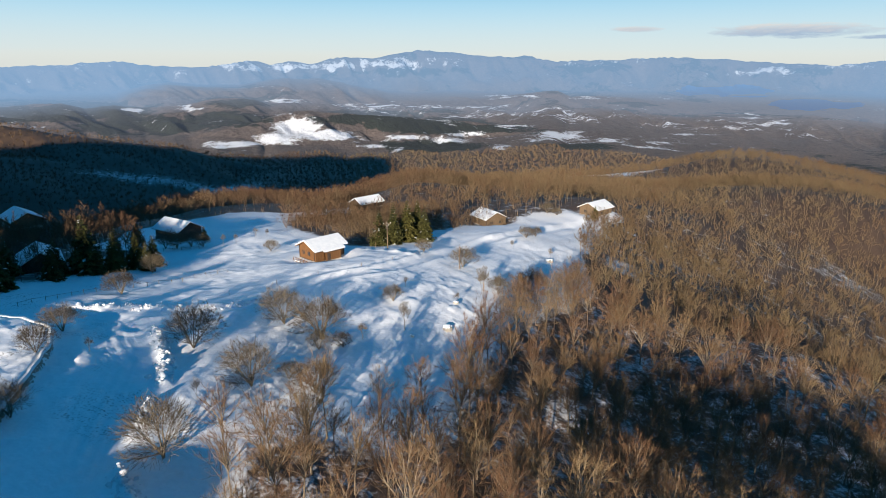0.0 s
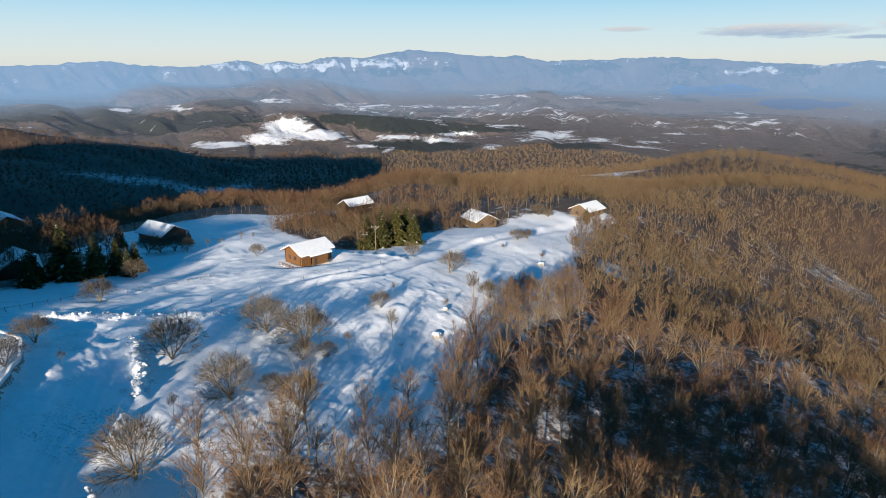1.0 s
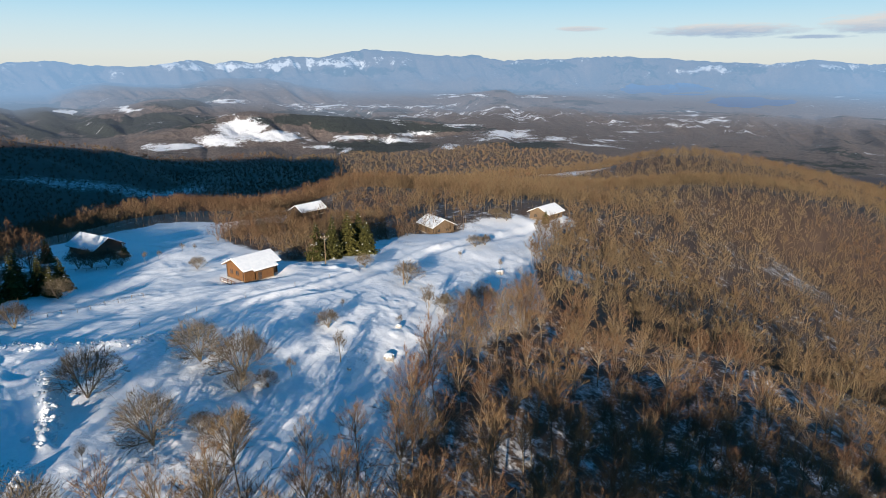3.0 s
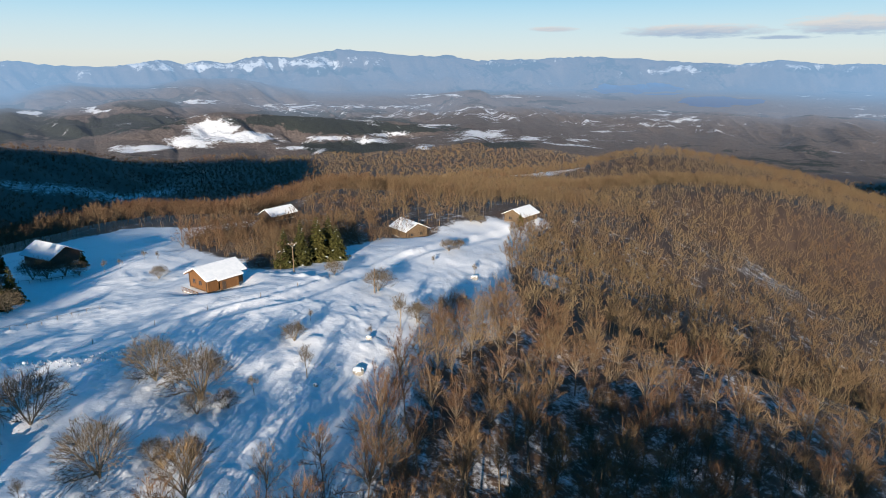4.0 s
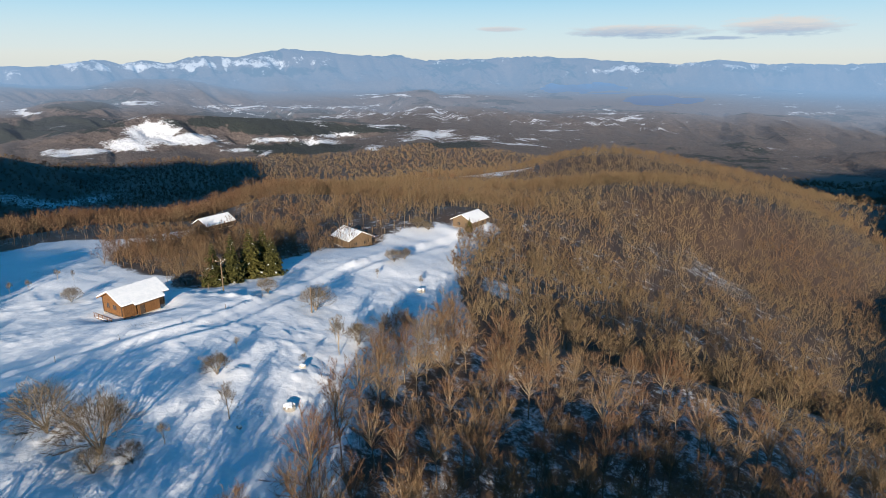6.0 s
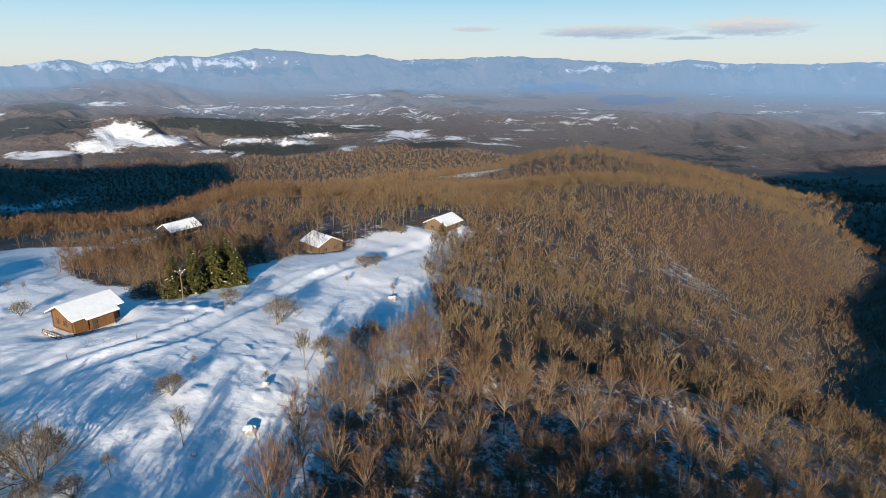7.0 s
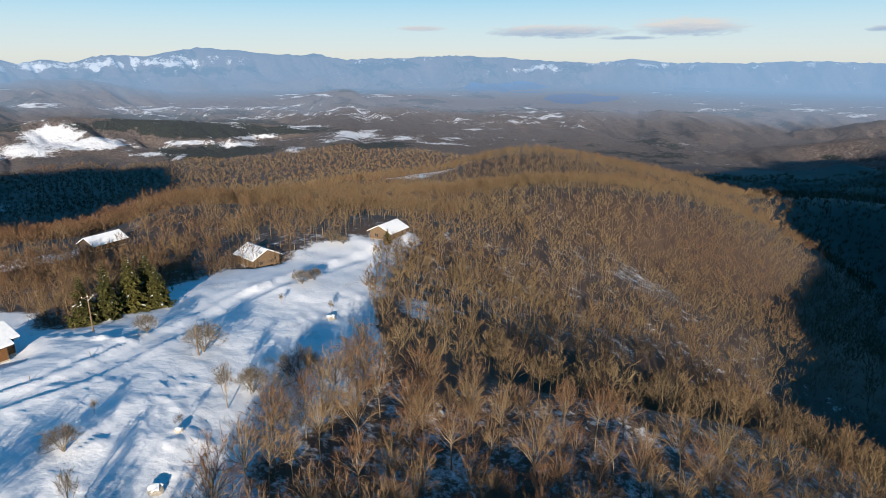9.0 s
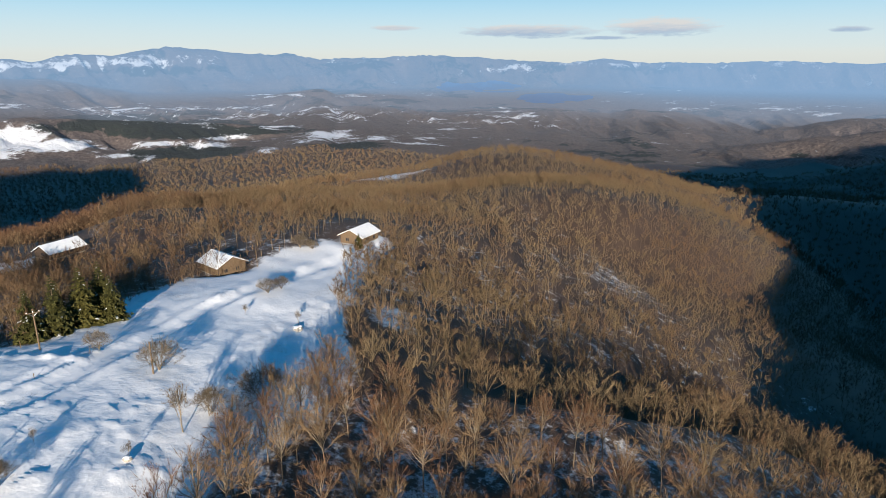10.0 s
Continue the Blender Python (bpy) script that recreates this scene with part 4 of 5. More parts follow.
young = dress(np.column_stack([p, terrain(p[:, 0], p[:, 1])[0]]), rng, 5.2, 1.3, len(THICKET))
scatter("thicket", young, THICKET, BEECH_FAR, "tangled leafless thicket of young growth", "bushes")

# ---- helpers for built things ----
def part(name, bm, mat, parent, label=""):
    """One mesh object under a thing or a part."""
    me = bpy.data.meshes.new(name)
    bm.normal_update()
    bm.to_mesh(me)
    bm.free()
    me.materials.append(mat)
    ob = new(name, me)
    ob.parent = parent
    return tagged(ob, label) if label else ob


def box(bm, x0, y0, z0, x1, y1, z1, bevel=0.0):
    m = Matrix.LocRotScale(((x0 + x1) / 2, (y0 + y1) / 2, (z0 + z1) / 2), None, (abs(x1 - x0), abs(y1 - y0), abs(z1 - z0)))
    made = bmesh.ops.create_cube(bm, size=1.0, matrix=m)
    if bevel:
        edges = list({e for v in made["verts"] for e in v.link_edges})
        bmesh.ops.bevel(bm, geom=edges, offset=bevel, segments=2, affect="EDGES", profile=0.6)
    return bm


def prism_x(bm, x0, x1, outline, bevel=0.0):
    """A solid with its outline (y, z) drawn from x0 to x1."""
    a = [bm.verts.new((x0, y, z)) for y, z in outline]
    b = [bm.verts.new((x1, y, z)) for y, z in outline]
    n = len(outline)
    faces = [bm.faces.new(a[::-1]), bm.faces.new(b)]
    for k in range(n):
        faces.append(bm.faces.new((a[k], a[(k + 1) % n], b[(k + 1) % n], b[k])))
    bmesh.ops.recalc_face_normals(bm, faces=faces)
    if bevel:
        bmesh.ops.bevel(bm, geom=list({e for f in faces for e in f.edges}), offset=bevel, segments=2, affect="EDGES", profile=0.6)
    return bm


def boards(bm, axis, at, a0, a1, z0, top, thick, step, rng):
    """Upright boards side by side along one axis, each up to top(a), every one a little proud or shy."""
    n = max(1, round((a1 - a0) / step))
    for k in range(n):
        u0, u1 = a0 + (a1 - a0) * k / n, a0 + (a1 - a0) * (k + 1) / n - 0.012
        out = thick + rng.uniform(-0.01, 0.012)
        zl, zr = (top(u0), top(u1))
        quad = [(u0, z0), (u1, z0), (u1, zr), (u0, zl)]
        p = []
        for d in (at, at + math.copysign(out, thick) if thick > 0 else at - abs(out)):
            p.append([bm.verts.new((u, d, z) if axis == "x" else (d, u, z)) for u, z in quad])
        fs = [bm.faces.new(p[0][::-1]), bm.faces.new(p[1])]
        for i in range(4):
            j = (i + 1) % 4
            fs.append(bm.faces.new((p[0][i], p[0][j], p[1][j], p[1][i])))
        bmesh.ops.recalc_face_normals(bm, faces=fs)
    return bm


def house(name, x, y, bearing, length, width, eave, ridge, wood, label, base=None, over=0.7, snow=0.28, porch=False, deck=False, openings=(), seed=0):
    """A timber house: ridge along its own x, which points to the bearing. Heights over its floor."""
    rng = np.random.default_rng(seed)
    z = height(x, y) if base is None else base
    home = new(name)
    home.matrix_world = pose(x, y, z, 0, 0, 90 - bearing)
    L, W = length / 2, width / 2
    slope = (ridge - eave) / W
    part("plinth", box(bmesh.new(), -L - 0.1, -W - 0.1, -2.5, L + 0.1, W + 0.1, 0.3), STONE, home, "rough stone plinth")
    gable = lambda u: ridge - abs(u) * slope
    for sx in (-1, 1):
        b = bmesh.new()
        boards(b, "y", sx * (L - 0.12), -W, W, 0.3, gable, 0.12 * sx, 0.24, rng) if sx > 0 else boards(b, "y", -L + 0.12, -W, W, 0.3, gable, -0.12, 0.24, rng)
        part("gable_wall", b, wood, home)
    for sy in (-1, 1):
        b = bmesh.new()
        boards(b, "x", sy * (W - 0.12), -L + 0.12, L - 0.12, 0.3, lambda u: eave, 0.12 * sy, 0.24, rng)
        part("side_wall", b, wood, home)
    for sx in (-1, 1):
        for sy in (-1, 1):
            part("corner_post", box(bmesh.new(), sx * L - 0.11, sy * W - 0.11, 0.3, sx * L + 0.11, sy * W + 0.11, eave, 0.02), DARK_WOOD, home)
    eo, zo = W + over, eave - over * slope
    for sy in (-1, 1):
        part("roof_slope", prism_x(bmesh.new(), -L - over, L + over, [(0, ridge), (sy * eo, zo), (sy * eo, zo + 0.16), (0, ridge + 0.16)]), DARK_WOOD, home, "dark board roof slope")
        b = prism_x(bmesh.new(), -L - over - 0.06, L + over + 0.06, [(0, ridge + 0.162), (sy * (eo + 0.08), zo + 0.13), (sy * (eo + 0.08), zo + 0.13 + snow * 0.8), (sy * eo * 0.5, (ridge + zo) / 2 + 0.16 + snow * 1.12), (0, ridge + 0.16 + snow)], 0.07)
        part("snow_cover", b, SNOW, home, "thick smooth snow on the roof")
        for sx in (-1, 1):
            part("barge_board", prism_x(bmesh.new(), sx * (L + over) - 0.04, sx * (L + over) + 0.04, [(0, ridge - 0.06), (sy * eo, zo - 0.06), (sy * eo, zo + 0.13), (0, ridge + 0.13)]), wood, home)
    if porch:
        # a lean-to that carries the near slope further down, stopping short of the far end
        sy, y2 = -1, W + over + 1.1
        z2 = ridge - y2 * slope
        x0, x1 = -L - over + 0.1, L - 0.9
        part("lean_to_roof", prism_x(bmesh.new(), x0 + 2.4, x1, [(sy * eo, zo), (sy * y2, z2), (sy * y2, z2 + 0.16), (sy * eo, zo + 0.16)]), DARK_WOOD, home)
        part("lean_to_snow", prism_x(bmesh.new(), x0 + 2.34, x1 + 0.06, [(sy * (eo - 0.3), zo + 0.3 * slope + 0.17), (sy * (y2 + 0.08), z2 + 0.13), (sy * (y2 + 0.08), z2 + 0.13 + snow), (sy * (eo - 0.3), zo + 0.3 * slope + 0.15 + snow)], 0.07), SNOW, home)
        part("lean_to_roof", prism_x(bmesh.new(), x0, x0 + 2.38, [(sy * eo, zo), (sy * (y2 - 0.6), z2 + 0.6 * slope), (sy * (y2 - 0.6), z2 + 0.6 * slope + 0.16), (sy * eo, zo + 0.16)]), DARK_WOOD, home)
        part("lean_to_snow", prism_x(bmesh.new(), x0 - 0.06, x0 + 2.33, [(sy * (eo - 0.3), zo + 0.3 * slope + 0.17), (sy * (y2 - 0.52), z2 + 0.6 * slope + 0.13), (sy * (y2 - 0.52), z2 + 0.6 * slope + 0.13 + snow), (sy * (eo - 0.3), zo + 0.3 * slope + 0.15 + snow)], 0.07), SNOW, home)
        b = bmesh.new()
        boards(b, "x", -(W + 1.05), -L + 2.6, x1 - 0.8, 0.1, lambda u: z2 + 0.45 * slope, -0.1, 0.24, rng)
        part("lean_to_wall", b, wood, home)
        b = bmesh.new()
        boards(b, "y", x1 - 0.9, -(W + 1.05), -W, 0.1, lambda u: ridge + u * slope - 0.05, 0.1, 0.24, rng)
        part("lean_to_wall", b, wood, home)
        b = bmesh.new()
        boards(b, "x", -(W + 0.5), -L, -L + 2.6, 0.1, lambda u: z2 + 1.5 * slope, -0.1, 0.24, rng)
        part("lean_to_wall", b, wood, home)
        b = bmesh.new()
        boards(b, "y", -L + 0.1, -(W + 0.5), -W, 0.1, lambda u: ridge + u * slope - 0.05, -0.1, 0.24, rng)
        part("lean_to_wall", b, wood, home)
        d = part("door", box(bmesh.new(), -L + 3.1, -(W + 1.22), 0.1, -L + 4.0, -(W + 1.155), 2.0, 0.01), DARK_WOOD, home, "dark plank door")
        part("handle", box(bmesh.new(), -L + 3.85, -(W + 1.27), 1.0, -L + 3.92, -(W + 1.22), 1.14, 0.01), METAL, d)
        part("plinth", box(bmesh.new(), -L - 0.05, -(W + 1.2), -2.5, x1 - 0.7, -W - 0.12, 0.1), STONE, home, "rough stone plinth")
    if deck:
        part("deck", box(bmesh.new(), -L - 2.6, -W - 0.6, -2.2, -L - 0.12, W * 0.6, 0.02), GREY_WOOD, home, "timber deck")
        part("deck_snow", box(bmesh.new(), -L - 2.55, -W - 0.55, 0.024, -L - 0.15, W * 0.57, 0.2, 0.06), SNOW, home)
        for k in range(5):
            yy = -W - 0.5 + k * (W * 1.6 + 0.9) / 4
            part("rail_post", box(bmesh.new(), -L - 2.62, yy - 0.05, 0.0, -L - 2.52, yy + 0.05, 1.0, 0.01), wood, home)
        part("rail", box(bmesh.new(), -L - 2.63, -W - 0.6, 0.92, -L - 2.51, W * 0.6, 1.02, 0.01), wood, home)
        part("rail", box(bmesh.new(), -L - 2.6, -W - 0.6, 0.48, -L - 2.54, W * 0.6, 0.56, 0.01), wood, home)
    for face, u, z0, w, h, kind in openings:
        # face: -x, +x gables; -y, +y sides
        s = -1 if face[0] == "-" else 1
        def slab(u0, u1, d0, d1, za, zb):
            return box(bmesh.new(), s * d0, u0, za, s * d1, u1, zb, 0.01) if face[1] == "x" else box(bmesh.new(), u0, s * d0, za, u1, s * d1, zb, 0.01)
        D = L if face[1] == "x" else W
        frame_ob = part(kind, slab(u - w / 2, u + w / 2, D - 0.02, D + 0.05, z0, z0 + h), DARK_WOOD if kind == "door" else wood, home)
        if kind == "window":
            for q in (-1, 1):
                part("pane", slab(u + q * w / 4 - w / 4 + 0.07, u + q * w / 4 + w / 4 - 0.07, D + 0.03, D + 0.054, z0 + 0.08, z0 + h - 0.08), GLASS, frame_ob, "dark glass pane")
            part("sill", slab(u - w / 2 - 0.08, u + w / 2 + 0.08, D, D + 0.14, z0 - 0.07, z0), wood, frame_ob)
    return tagged(home, label, "house", "timber houses on the ridge")


def glass_material():
    m, n, l, b = material("window_glass")
    b.inputs["Base Color"].default_value = (0.02, 0.025, 0.03, 1)
    b.inputs["Roughness"].default_value = 0.08
    b.inputs["IOR"].default_value = 1.5
    return m


GLASS = glass_material()
house("log_cabin", -31.2, 157.6, 44, 9.1, 6.4, 3.4, 4.9, LOG, "orange-brown timber cabin with deep snow on its roof", -47.8, 0.8, 0.3, porch=True, deck=True,
      openings=(("-x", -0.9, 1.3, 1.2, 1.1, "window"), ("-x", 1.4, 1.3, 1.0, 1.1, "window"), ("+x", 0.0, 1.2, 1.2, 1.1, "window")), seed=1)
house("mountain_hut", 17.0, 228.5, 151, 9.5, 8.4, 3.1, 5.2, GREY_WOOD, "weathered grey timber hut under a snowy roof", -56.8, 0.7, 0.3,
      openings=(("+x", -2.0, 1.1, 1.1, 1.1, "window"), ("+x", 1.6, 1.1, 1.1, 1.1, "window"), ("-y", 0.0, 0.3, 1.0, 2.0, "door")), seed=2)
house("mountain_hut", 61.5, 250.5, 47, 9.8, 8.4, 3.3, 5.3, GREY_WOOD, "pale timber house at the wood's edge with snowy roof", -58.3, 0.8, 0.26, deck=True,
      openings=(("-x", -2.0, 1.3, 1.3, 1.2, "window"), ("-x", 1.5, 1.3, 1.3, 1.2, "window"), ("-y", -2.5, 1.2, 1.2, 1.2, "window"), ("-y", 2.5, 1.2, 1.2, 1.2, "window")), seed=3)
house("mountain_hut", -35.0, 287.5, 44, 12.5, 7.5, 2.5, 4.6, DARK_WOOD, "long dark timber house half hidden by bare trees", -63.2, 0.8, 0.28,
      openings=(("-x", 0.0, 1.1, 1.2, 1.2, "window"), ("-y", 1.5, 1.1, 1.2, 1.2, "window")), seed=4)
house("mountain_hut", -87.0, 203.0, 124, 12.0, 8.5, 2.6, 5.0, DARK_WOOD, "dark timber house behind bare trees with a snowy roof", -54.2, 0.9, 0.28,
      openings=(("+x", 0.0, 1.1, 1.2, 1.2, "window"), ("+y", 0.0, 1.1, 1.2, 1.2, "window")), seed=5)
house("mountain_hut", -150.0, 221.0, 133, 14.0, 9.0, 2.6, 5.0, GREY_WOOD, "large hut with a broad snow-covered roof", -55.0, 0.9, 0.3, seed=6)
house("mountain_hut", -100.0, 151.0, 145, 11.0, 8.0, 2.5, 4.8, DARK_WOOD, "dark hut among spruces with a snow-covered roof", -48.6, 0.9, 0.3, seed=7)

# ---- spruces ----
def spruce_arrays(rng, h, reach):
    wv, wf = prism(np.zeros(3), np.array([0, 0, h * 0.96]), h * 0.016, 0.01, 5)
    V, F, T, SV, SF = [], [], [], [], []

    def tri(a, b, c, t):
        n = len(V)
        V.extend((a, b, c)), F.append((n, n + 1, n + 2)), T.extend(t)

    tiers = int(h * 2.4)
    for k in range(tiers):
        f = (k + rng.uniform(0, 0.5)) / tiers
        z = h * (0.06 + 0.92 * f)
        out = reach * (1 - f) ** 0.85 * rng.uniform(0.75, 1.1) + 0.12
        n = max(4, int(9 * (1 - 0.5 * f)))
        for j in range(n):
            a = j * 6.283 / n + k * 1.3 + rng.uniform(-0.25, 0.25)
            o = out * rng.uniform(0.75, 1.15)
            d = np.array([math.cos(a), math.sin(a), 0])
            s = np.array([-d[1], d[0], 0])
            p0, p1 = np.array([0, 0, z]), np.array([0, 0, z]) + d * o * 0.6 - UP * o * 0.16
            p2 = p1 + d * o * 0.4 - UP * o * 0.06
            w = o * 0.26 + 0.06
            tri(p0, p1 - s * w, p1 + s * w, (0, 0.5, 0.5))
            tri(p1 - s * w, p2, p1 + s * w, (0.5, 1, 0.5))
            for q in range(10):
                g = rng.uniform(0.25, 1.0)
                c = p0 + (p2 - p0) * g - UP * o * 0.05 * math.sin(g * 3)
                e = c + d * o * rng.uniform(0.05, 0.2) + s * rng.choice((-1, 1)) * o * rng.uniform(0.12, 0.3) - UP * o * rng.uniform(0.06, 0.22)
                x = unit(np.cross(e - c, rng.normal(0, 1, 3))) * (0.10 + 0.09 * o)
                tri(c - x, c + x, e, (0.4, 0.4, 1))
            if rng.uniform() < 0.13 and o > 0.4:
                m = len(SV)
                c = p0 + (p2 - p0) * rng.uniform(0.5, 0.8) + UP * 0.06
                rx, ry = o * 0.24, o * 0.1
                ring = [c + d * rx * math.cos(t) + s * ry * math.sin(t) - UP * 0.04 - UP * rx * 0.25 * math.cos(t) for t in np.arange(6) * 1.0472]
                SV.extend(ring + [c + UP * 0.05])
                SF.extend((m + i, m + (i + 1) % 6, m + 6) for i in range(6))
    return (np.array(wv), np.array(wf)), (np.array(V), np.array(F), np.array(T)), (np.array(SV), np.array(SF))


def spruce(rng, h, reach, label):
    wood, green, white = spruce_arrays(rng, h, reach)
    tree = new("spruce_tree")
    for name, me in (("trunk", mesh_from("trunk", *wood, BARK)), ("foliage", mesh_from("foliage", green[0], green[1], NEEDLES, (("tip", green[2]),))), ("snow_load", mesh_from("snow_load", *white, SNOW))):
        ob = new(name, me)
        ob.parent = tree
        if name == "snow_load":
            tagged(ob, kind="stuff")
    return tagged(tree, label, "tree", "spruces")


rng = np.random.default_rng(12)
SPRUCES = [(-85, 145, 15), (-93, 126, 10.5), (-97, 131, 11), (-88, 136, 8.5), (-90, 141, 9.5), (-81, 150, 11), (-78, 155, 10), (-76, 160, 9), (-84, 157, 11), (-100, 139, 10), (-106, 133, 11),
           (-74, 152, 8), (-112, 140, 12), (-95, 191, 8), (-98, 196, 7), (-76, 196, 5), (-18, 174, 11), (-14.2, 177, 12.5), (-10.5, 182.5, 13), (-7.8, 188, 13), (-15, 184, 10), (-5.5, 184, 10.5), (59.3, 242, 5.4)]
kinds = [spruce(rng, 10.0, 3.0, "dark spruce with a little snow on its boughs"), spruce(rng, 10.0, 3.0, "dark spruce with a little snow on its boughs"), spruce(rng, 10.0, 2.5, "slim golden-green spruce lit by low sun")]
for k, (x, y, h) in enumerate(SPRUCES):
    m = Matrix.LocRotScale((x, y, height(x, y) - 0.1), Euler((0, 0, k * 1.9)), None)
    t = kinds[k] if k < 3 else copy_thing(kinds[k % 3], m)
    t.matrix_basis = m
    t.scale = (h / 10,) * 3


# ---- lone shrubs and trees on the meadow ----
def shrub(rng, name, stems, reach, clear, limbs, label, twigs=12):
    segs = grow(rng, 6.0, reach, clear, limbs, 6, twigs, 0.085, stems)
    wood = clothe(segs, rng, {0: 4, 1: 3}, 0, 0, (0, 1))
    crown = joined(clothe(segs, rng, {}, 0.036, 0.04, (2, 3)), fan(rng, 6.0, reach * 1.12, max(clear, 0.1), 1300 if stems > 1 else 220, 1.1, 0.032, 26 if stems > 1 else 9, False, 0.8 if stems > 1 else 0.4))
    ob = new(name)
    new("trunk", mesh_from("trunk", wood[0], wood[1], BARK, (("tip", wood[2]),))).parent = ob
    new("crown", mesh_from("crown", crown[0], crown[1], SHRUB, (("tip", crown[2]),))).parent = ob
    return tagged(ob, label, "tree" if name == "bare_tree" else "shrub", "bare shrubs on the snow")


BUSHES = [(-67, 125, 6.0), (-39.6, 92.8, 8.2), (-27.3, 81.9, 8.0), (-18.6, 83.5, 6.4), (-22.9, 85.8, 3.4), (-32, 63.5, 8.4), (-62, 96, 5.6), (-58, 83, 5.0), (-28, 104.4, 8.0), (-20.7, 100, 9.0), (-20.5, 96.5, 4.0), (-16.8, 98.5, 3.4), (-10, 120.5, 4.2), (5, 152.5, 6.2),
          (-5, 161.5, 4.2), (20.9, 142, 8.5), (12.9, 138.7, 5.0), (26.5, 195, 4.5), (30, 199, 4.0), (-49, 174, 4.0), (-52, 68, 5.5), (-54, 62, 5.0), (40.4, 241, 5.2), (44, 239.5, 3.6), (-84, 170, 5), (-72, 150, 5.5), (-79, 182, 6), (-76, 185, 6), (-82, 181, 6.5), (-72, 184, 5)]
UPRIGHT = [(-7, 109, 6.0), (-14, 102.5, 3.8), (-33, 76.5, 3.6), (-53, 87.5, 2.8), (9, 133, 8.2), (12.5, 138, 6.0), (31, 176, 3.6), (-64, 190, 3.4), (-67, 187, 3.6), (-60, 197, 3.4), (20.5, 181, 3.0), (3, 125.5, 3.0), (-56, 196, 3.0), (23, 146, 4.5), (-8, 129, 2.6)]
rng = np.random.default_rng(23)
wide = [shrub(rng, "bare_shrub", 6, 3.9, 0.03, 34, "spreading leafless hawthorn on the snow", 9) for _ in range(3)]
tall = [shrub(rng, "bare_tree", 1, 1.5, 0.3, 9, "slender young leafless tree on the snow", 6) for _ in range(2)]
for places, protos in ((BUSHES, wide), (UPRIGHT, tall)):
    for k, (x, y, h) in enumerate(places):
        m = Matrix.LocRotScale((x, y, height(x, y) - 0.1), Euler((0, 0, k * 2.1)), None)
        t = protos[k] if k < len(protos) else copy_thing(protos[k % len(protos)], m)
        t.matrix_basis = m
        t.scale = (h / 6,) * 3


# ---- power line poles, fences and the wall along the bank ----
def limb_tube(bm, pts, r, sides=6):
    """A round bar through points."""
    rings = []
    for k, p in enumerate(pts):
        p = Vector(p)
        d = (Vector(pts[min(k + 1, len(pts) - 1)]) - Vector(pts[max(k - 1, 0)])).normalized()
        a = d.cross(Vector((0, 0, 1)) if abs(d.z) < 0.9 else Vector((1, 0, 0))).normalized()
        b = d.cross(a)
        rr = r[k] if isinstance(r, (list, tuple)) else r
        rings.append([bm.verts.new(p + (a * math.cos(t) + b * math.sin(t)) * rr) for t in np.arange(sides) * 2 * math.pi / sides])
    for p, q in zip(rings, rings[1:]):
        for k in range(sides):
            bm.faces.new((p[k], p[(k + 1) % sides], q[(k + 1) % sides], q[k]))
    bm.faces.new(rings[0][::-1])
    bm.faces.new(rings[-1])
    return bm


def power_pole(x, y, h, turn, label, arm=True):
    thing = new("power_pole")
    thing.matrix_world = pose(x, y, height(x, y) - 0.3, 0, 0, turn)
    part("post", limb_tube(bmesh.new(), [(0, 0, 0), (0.02, 0, h * 0.5), (0, 0.01, h)], [0.15, 0.13, 0.1], 8), GREY_WOOD, thing)
    if arm:
        part("crossarm", box(bmesh.new(), -1.1, -0.16, h - 0.75, 1.1, -0.04, h - 0.6, 0.015), GREY_WOOD, thing)
        for k in (-1, 0, 1):
            part("insulator", limb_tube(bmesh.new(), [(k * 0.95, -0.1, h - 0.6), (k * 0.95, -0.1, h - 0.5), (k * 0.95, -0.1, h - 0.38)], [0.05, 0.09, 0.04], 8), PORCELAIN, thing, "white porcelain insulator")
        part("brace", limb_tube(bmesh.new(), [(-0.7, -0.1, h - 0.7), (0, -0.1, h - 1.4)], 0.03), METAL, thing)
        part("brace", limb_tube(bmesh.new(), [(0.7, -0.1, h - 0.7), (0, -0.1, h - 1.4)], 0.03), METAL, thing)
    return tagged(thing, label, "pole")


PORCELAIN = simple("porcelain", (0.7, 0.7, 0.68), (0.82, 0.82, 0.8), 6.0, 0.25, 0.0)
power_pole(-15.0, 166.0, 8.0, 20, "weathered wooden power pole beside the spruces")
power_pole(4.2, 151.0, 6.0, 0, "bare wooden pole standing in a shrub", False)


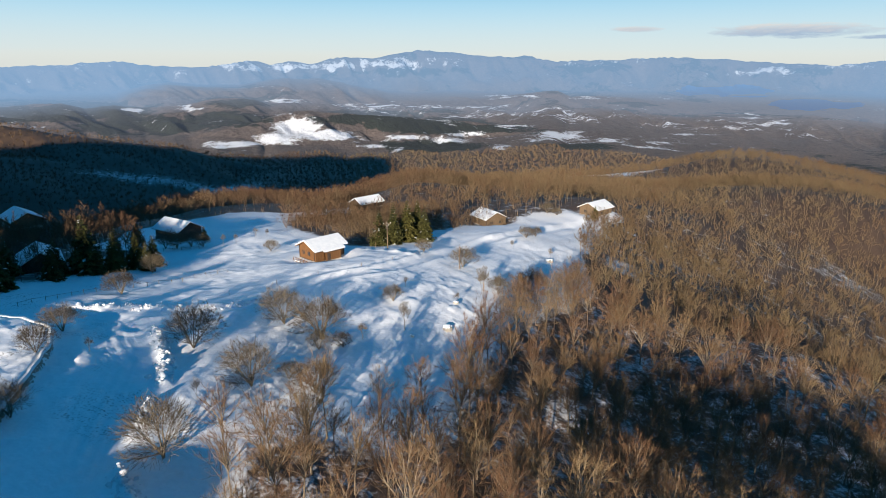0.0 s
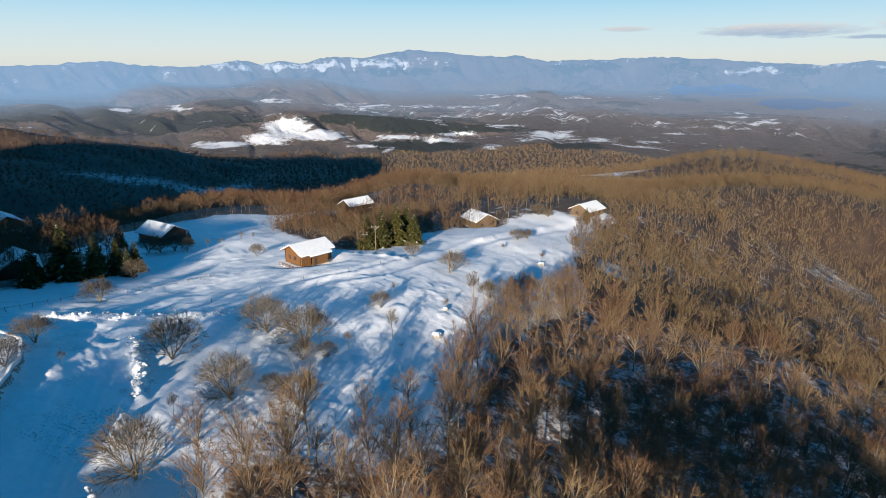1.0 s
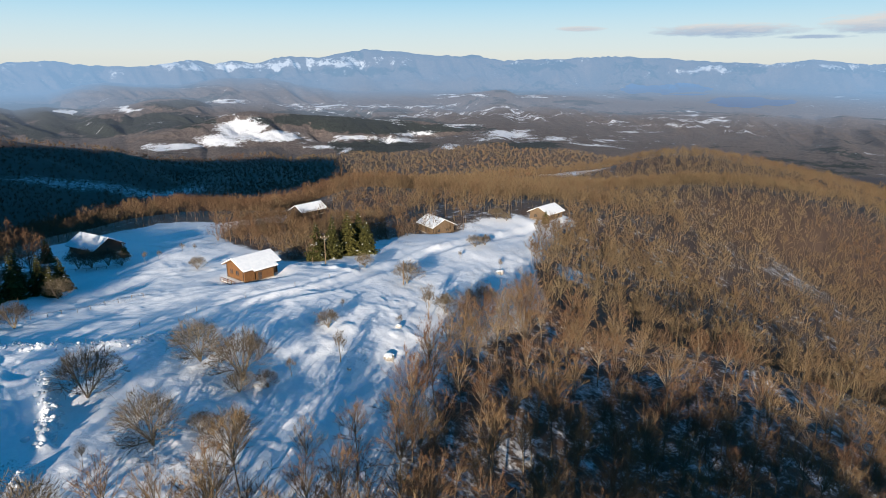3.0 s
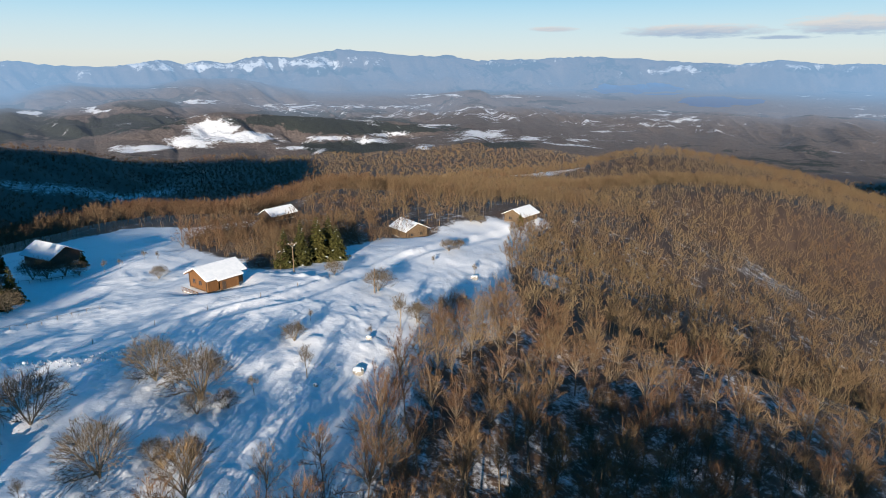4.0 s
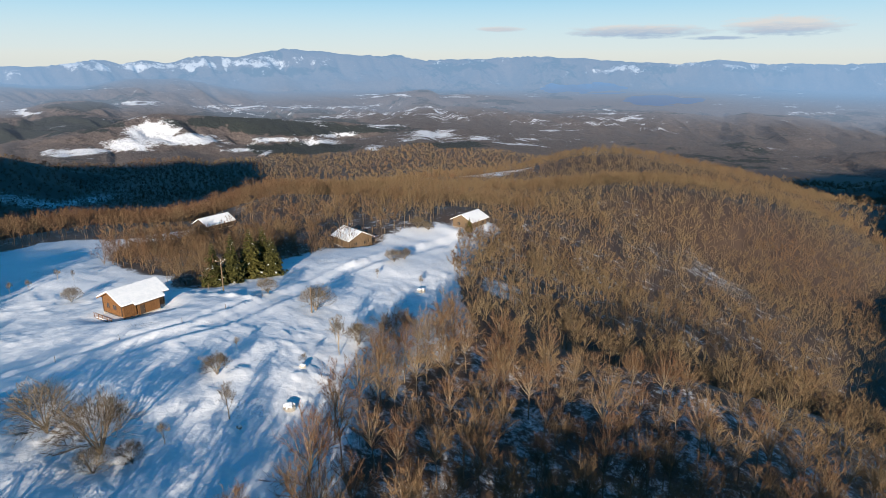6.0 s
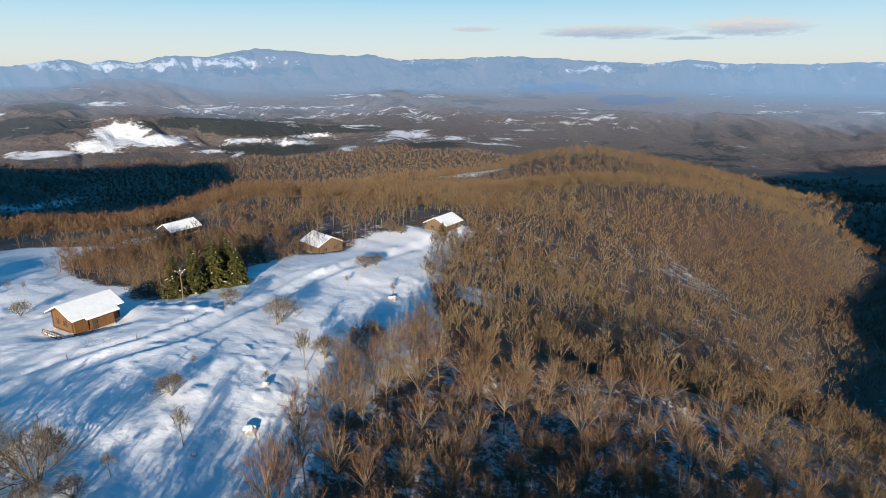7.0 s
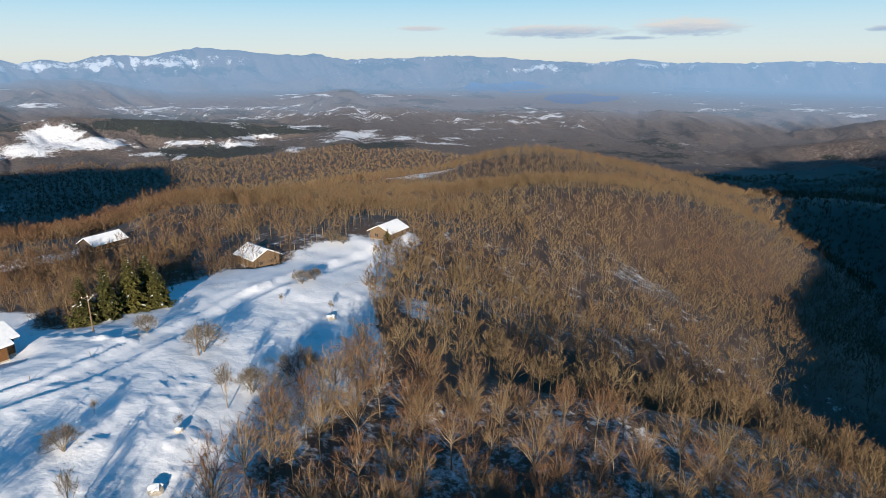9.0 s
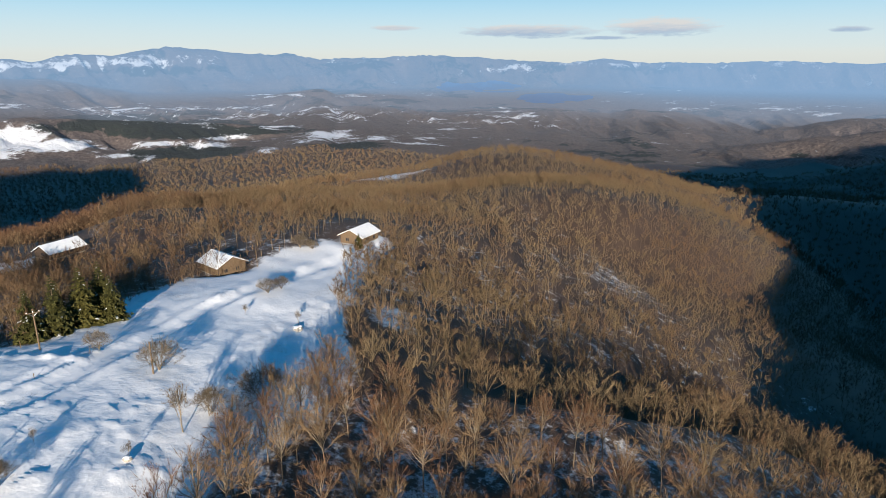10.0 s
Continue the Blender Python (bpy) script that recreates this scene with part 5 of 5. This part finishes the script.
def fence(line, step, label, rails=1):
    """Thin stakes with a sagging wire or pole between them."""
    thing = new("stake_fence")
    thing.location = (*line[0], height(*line[0]))
    base = Vector(thing.location)
    run, posts = 0.0, []
    rng = np.random.default_rng(int(abs(line[0][0]) * 10))
    for (x0, y0), (x1, y1) in zip(line, line[1:]):
        n = math.hypot(x1 - x0, y1 - y0)
        while run <= n:
            s = run / n
            x, y = x0 + (x1 - x0) * s + rng.normal(0, 0.12), y0 + (y1 - y0) * s + rng.normal(0, 0.12)
            posts.append(Vector((x, y, height(x, y))))
            run += step
        run -= n
    for p in posts:
        tip = p + Vector((rng.normal(0, 0.06), rng.normal(0, 0.06), rng.uniform(0.85, 1.15)))
        part("stake", limb_tube(bmesh.new(), [p - base - Vector((0, 0, 0.4)), tip - base], [0.06, 0.045], 5), GREY_WOOD, thing)
    for p, q in zip(posts, posts[1:]):
        for k in range(rails):
            z = Vector((0, 0, 0.8 - 0.35 * k))
            part("rail", limb_tube(bmesh.new(), [p - base + z, (p + q) / 2 - base + z - Vector((0, 0, 0.05)), q - base + z], 0.028, 4), DARK_WOOD, thing)
    return tagged(thing, label, "fence", "fences on the meadow")


fence([(-80, 112), (-71, 128.5), (-62, 136), (-50, 146)], 2.6, "low dark rail fence half buried in snow")
fence([(-43, 119.5), (-29, 134.5), (-20, 140.5), (-6, 160)], 11.0, "few old stakes along a ditch in the snow", 0)
fence([(-88, 176), (-82, 177), (-72, 181)], 2.4, "low dark rail fence below the house")


def stone_wall(line, label):
    """A dry-stone edge of single stones with a snow cap."""
    wall = new("retaining_wall")
    wall.location = (*line[0], height(*line[0]))
    rng = np.random.default_rng(8)
    shapes = []
    for k in range(6):
        bm = bmesh.new()
        bmesh.ops.create_icosphere(bm, subdivisions=1, radius=0.5)
        for v in bm.verts:
            v.co *= rng.uniform(0.8, 1.15)
            v.co.x, v.co.z = v.co.x * 1.3, v.co.z * 0.75
        me = bpy.data.meshes.new("stone")
        bm.to_mesh(me)
        bm.free()
        me.materials.append(STONE)
        shapes.append(me)
    run = 0.0
    cap = []
    for (x0, y0), (x1, y1) in zip(line, line[1:]):
        n = math.hypot(x1 - x0, y1 - y0)
        turn = math.atan2(y1 - y0, x1 - x0)
        while run < n:
            s = run / n
            x, y = x0 + (x1 - x0) * s, y0 + (y1 - y0) * s
            z = height(x, y)
            for k in range(3):
                ob = new("stone", shapes[rng.integers(6)])
                ob.parent = wall
                ob.location = Vector((x + rng.normal(0, 0.08), y + rng.normal(0, 0.08), z - 0.75 + 0.42 * k)) - wall.location
                ob.rotation_euler = (rng.normal(0, 0.15), rng.normal(0, 0.15), turn + rng.normal(0, 0.2))
                ob.scale = (rng.uniform(0.6, 0.9),) * 3
            cap.append(Vector((x, y, z + 0.55)) - wall.location)
            run += 0.85
        run -= n
    part("snow_cap", limb_tube(bmesh.new(), cap, 0.34, 6), SNOW, wall, "lumpy snow along the wall's top")
    return tagged(wall, label, "wall")


stone_wall([(-48, 53), (-53, 68), (-55, 75), (-58, 86), (-62, 93), (-70, 99), (-78, 101), (-92, 100.5)], "low dry-stone wall on the bank above the road")


# ---- snow-capped rocks ----
def rock(x, y, size, seed):
    rng = np.random.default_rng(seed)
    thing = new("rock")
    thing.matrix_world = pose(x, y, height(x, y), 0, 0, seed * 40)
    bm = bmesh.new()
    bmesh.ops.create_icosphere(bm, subdivisions=2, radius=size)
    for v in bm.verts:
        v.co *= 1 + 0.28 * noise.noise(v.co * 1.3 / size + Vector((seed, 0, 0)))
        v.co.z = v.co.z * 0.75 + size * 0.15
    part("stone", bm, STONE, thing)
    bm = bmesh.new()
    bmesh.ops.create_icosphere(bm, subdivisions=3, radius=size)
    for v in bm.verts:
        v.co *= 1 + 0.28 * noise.noise(v.co * 1.3 / size + Vector((seed, 0, 0)))
        v.co.z = v.co.z * 0.75 + size * 0.15
        edge = 0.6 + 0.35 * noise.noise(v.co * 2.5 / size + Vector((0, seed, 0)))
        v.co *= 1.13 if v.co.z > edge * size else 0.85
    part("snow_cap", bm, SNOW, thing, "cap of soft snow")
    return tagged(thing, "boulder with a thick snow cap on the meadow", "rock", "boulders on the meadow")


for k, (x, y, size) in enumerate([(25.5, 147, 1.3), (30.5, 173, 1.0), (0.9, 113.1, 0.95), (2.8, 125.1, 0.55), (17.7, 135.9, 0.95), (-5.5, 107.2, 0.4)]):
    rock(x, y, size, k + 1)


# ---- clods of ploughed snow along the berms ----
rng = np.random.default_rng(77)
ico = bmesh.new()
bmesh.ops.create_icosphere(ico, subdivisions=1, radius=1.0)
ico.verts.ensure_lookup_table()
iv, jf = np.array([v.co[:] for v in ico.verts]), np.array([[v.index for v in f.verts] for f in ico.faces])
ico.free()
V, F, n = [], [], 0
for line, tall in BERMS[:2] + BERMS[4:]:
    for (x0, y0), (x1, y1) in zip(line, line[1:]):
        for k in range(int(math.hypot(x1 - x0, y1 - y0) * 9)):
            s = rng.uniform()
            x, y = x0 + (x1 - x0) * s + rng.normal(0, 0.75), y0 + (y1 - y0) * s + rng.normal(0, 0.75)
            size = min(0.34, 0.07 + rng.exponential(0.08)) * tall
            V.append(iv * rng.uniform(0.6, 1.3, iv.shape) * np.array([1.2, 1.2, 0.8]) * size + np.array([x, y, height(x, y) + size * 0.2]))
            F.append(jf + n)
            n += len(iv)
clods = new("snow_clods", mesh_from("snow_clods", np.concatenate(V), np.concatenate(F), SNOW, (), True))
tagged(clods, "broken clods of ploughed snow beside the road", "snow", kind="stuff")
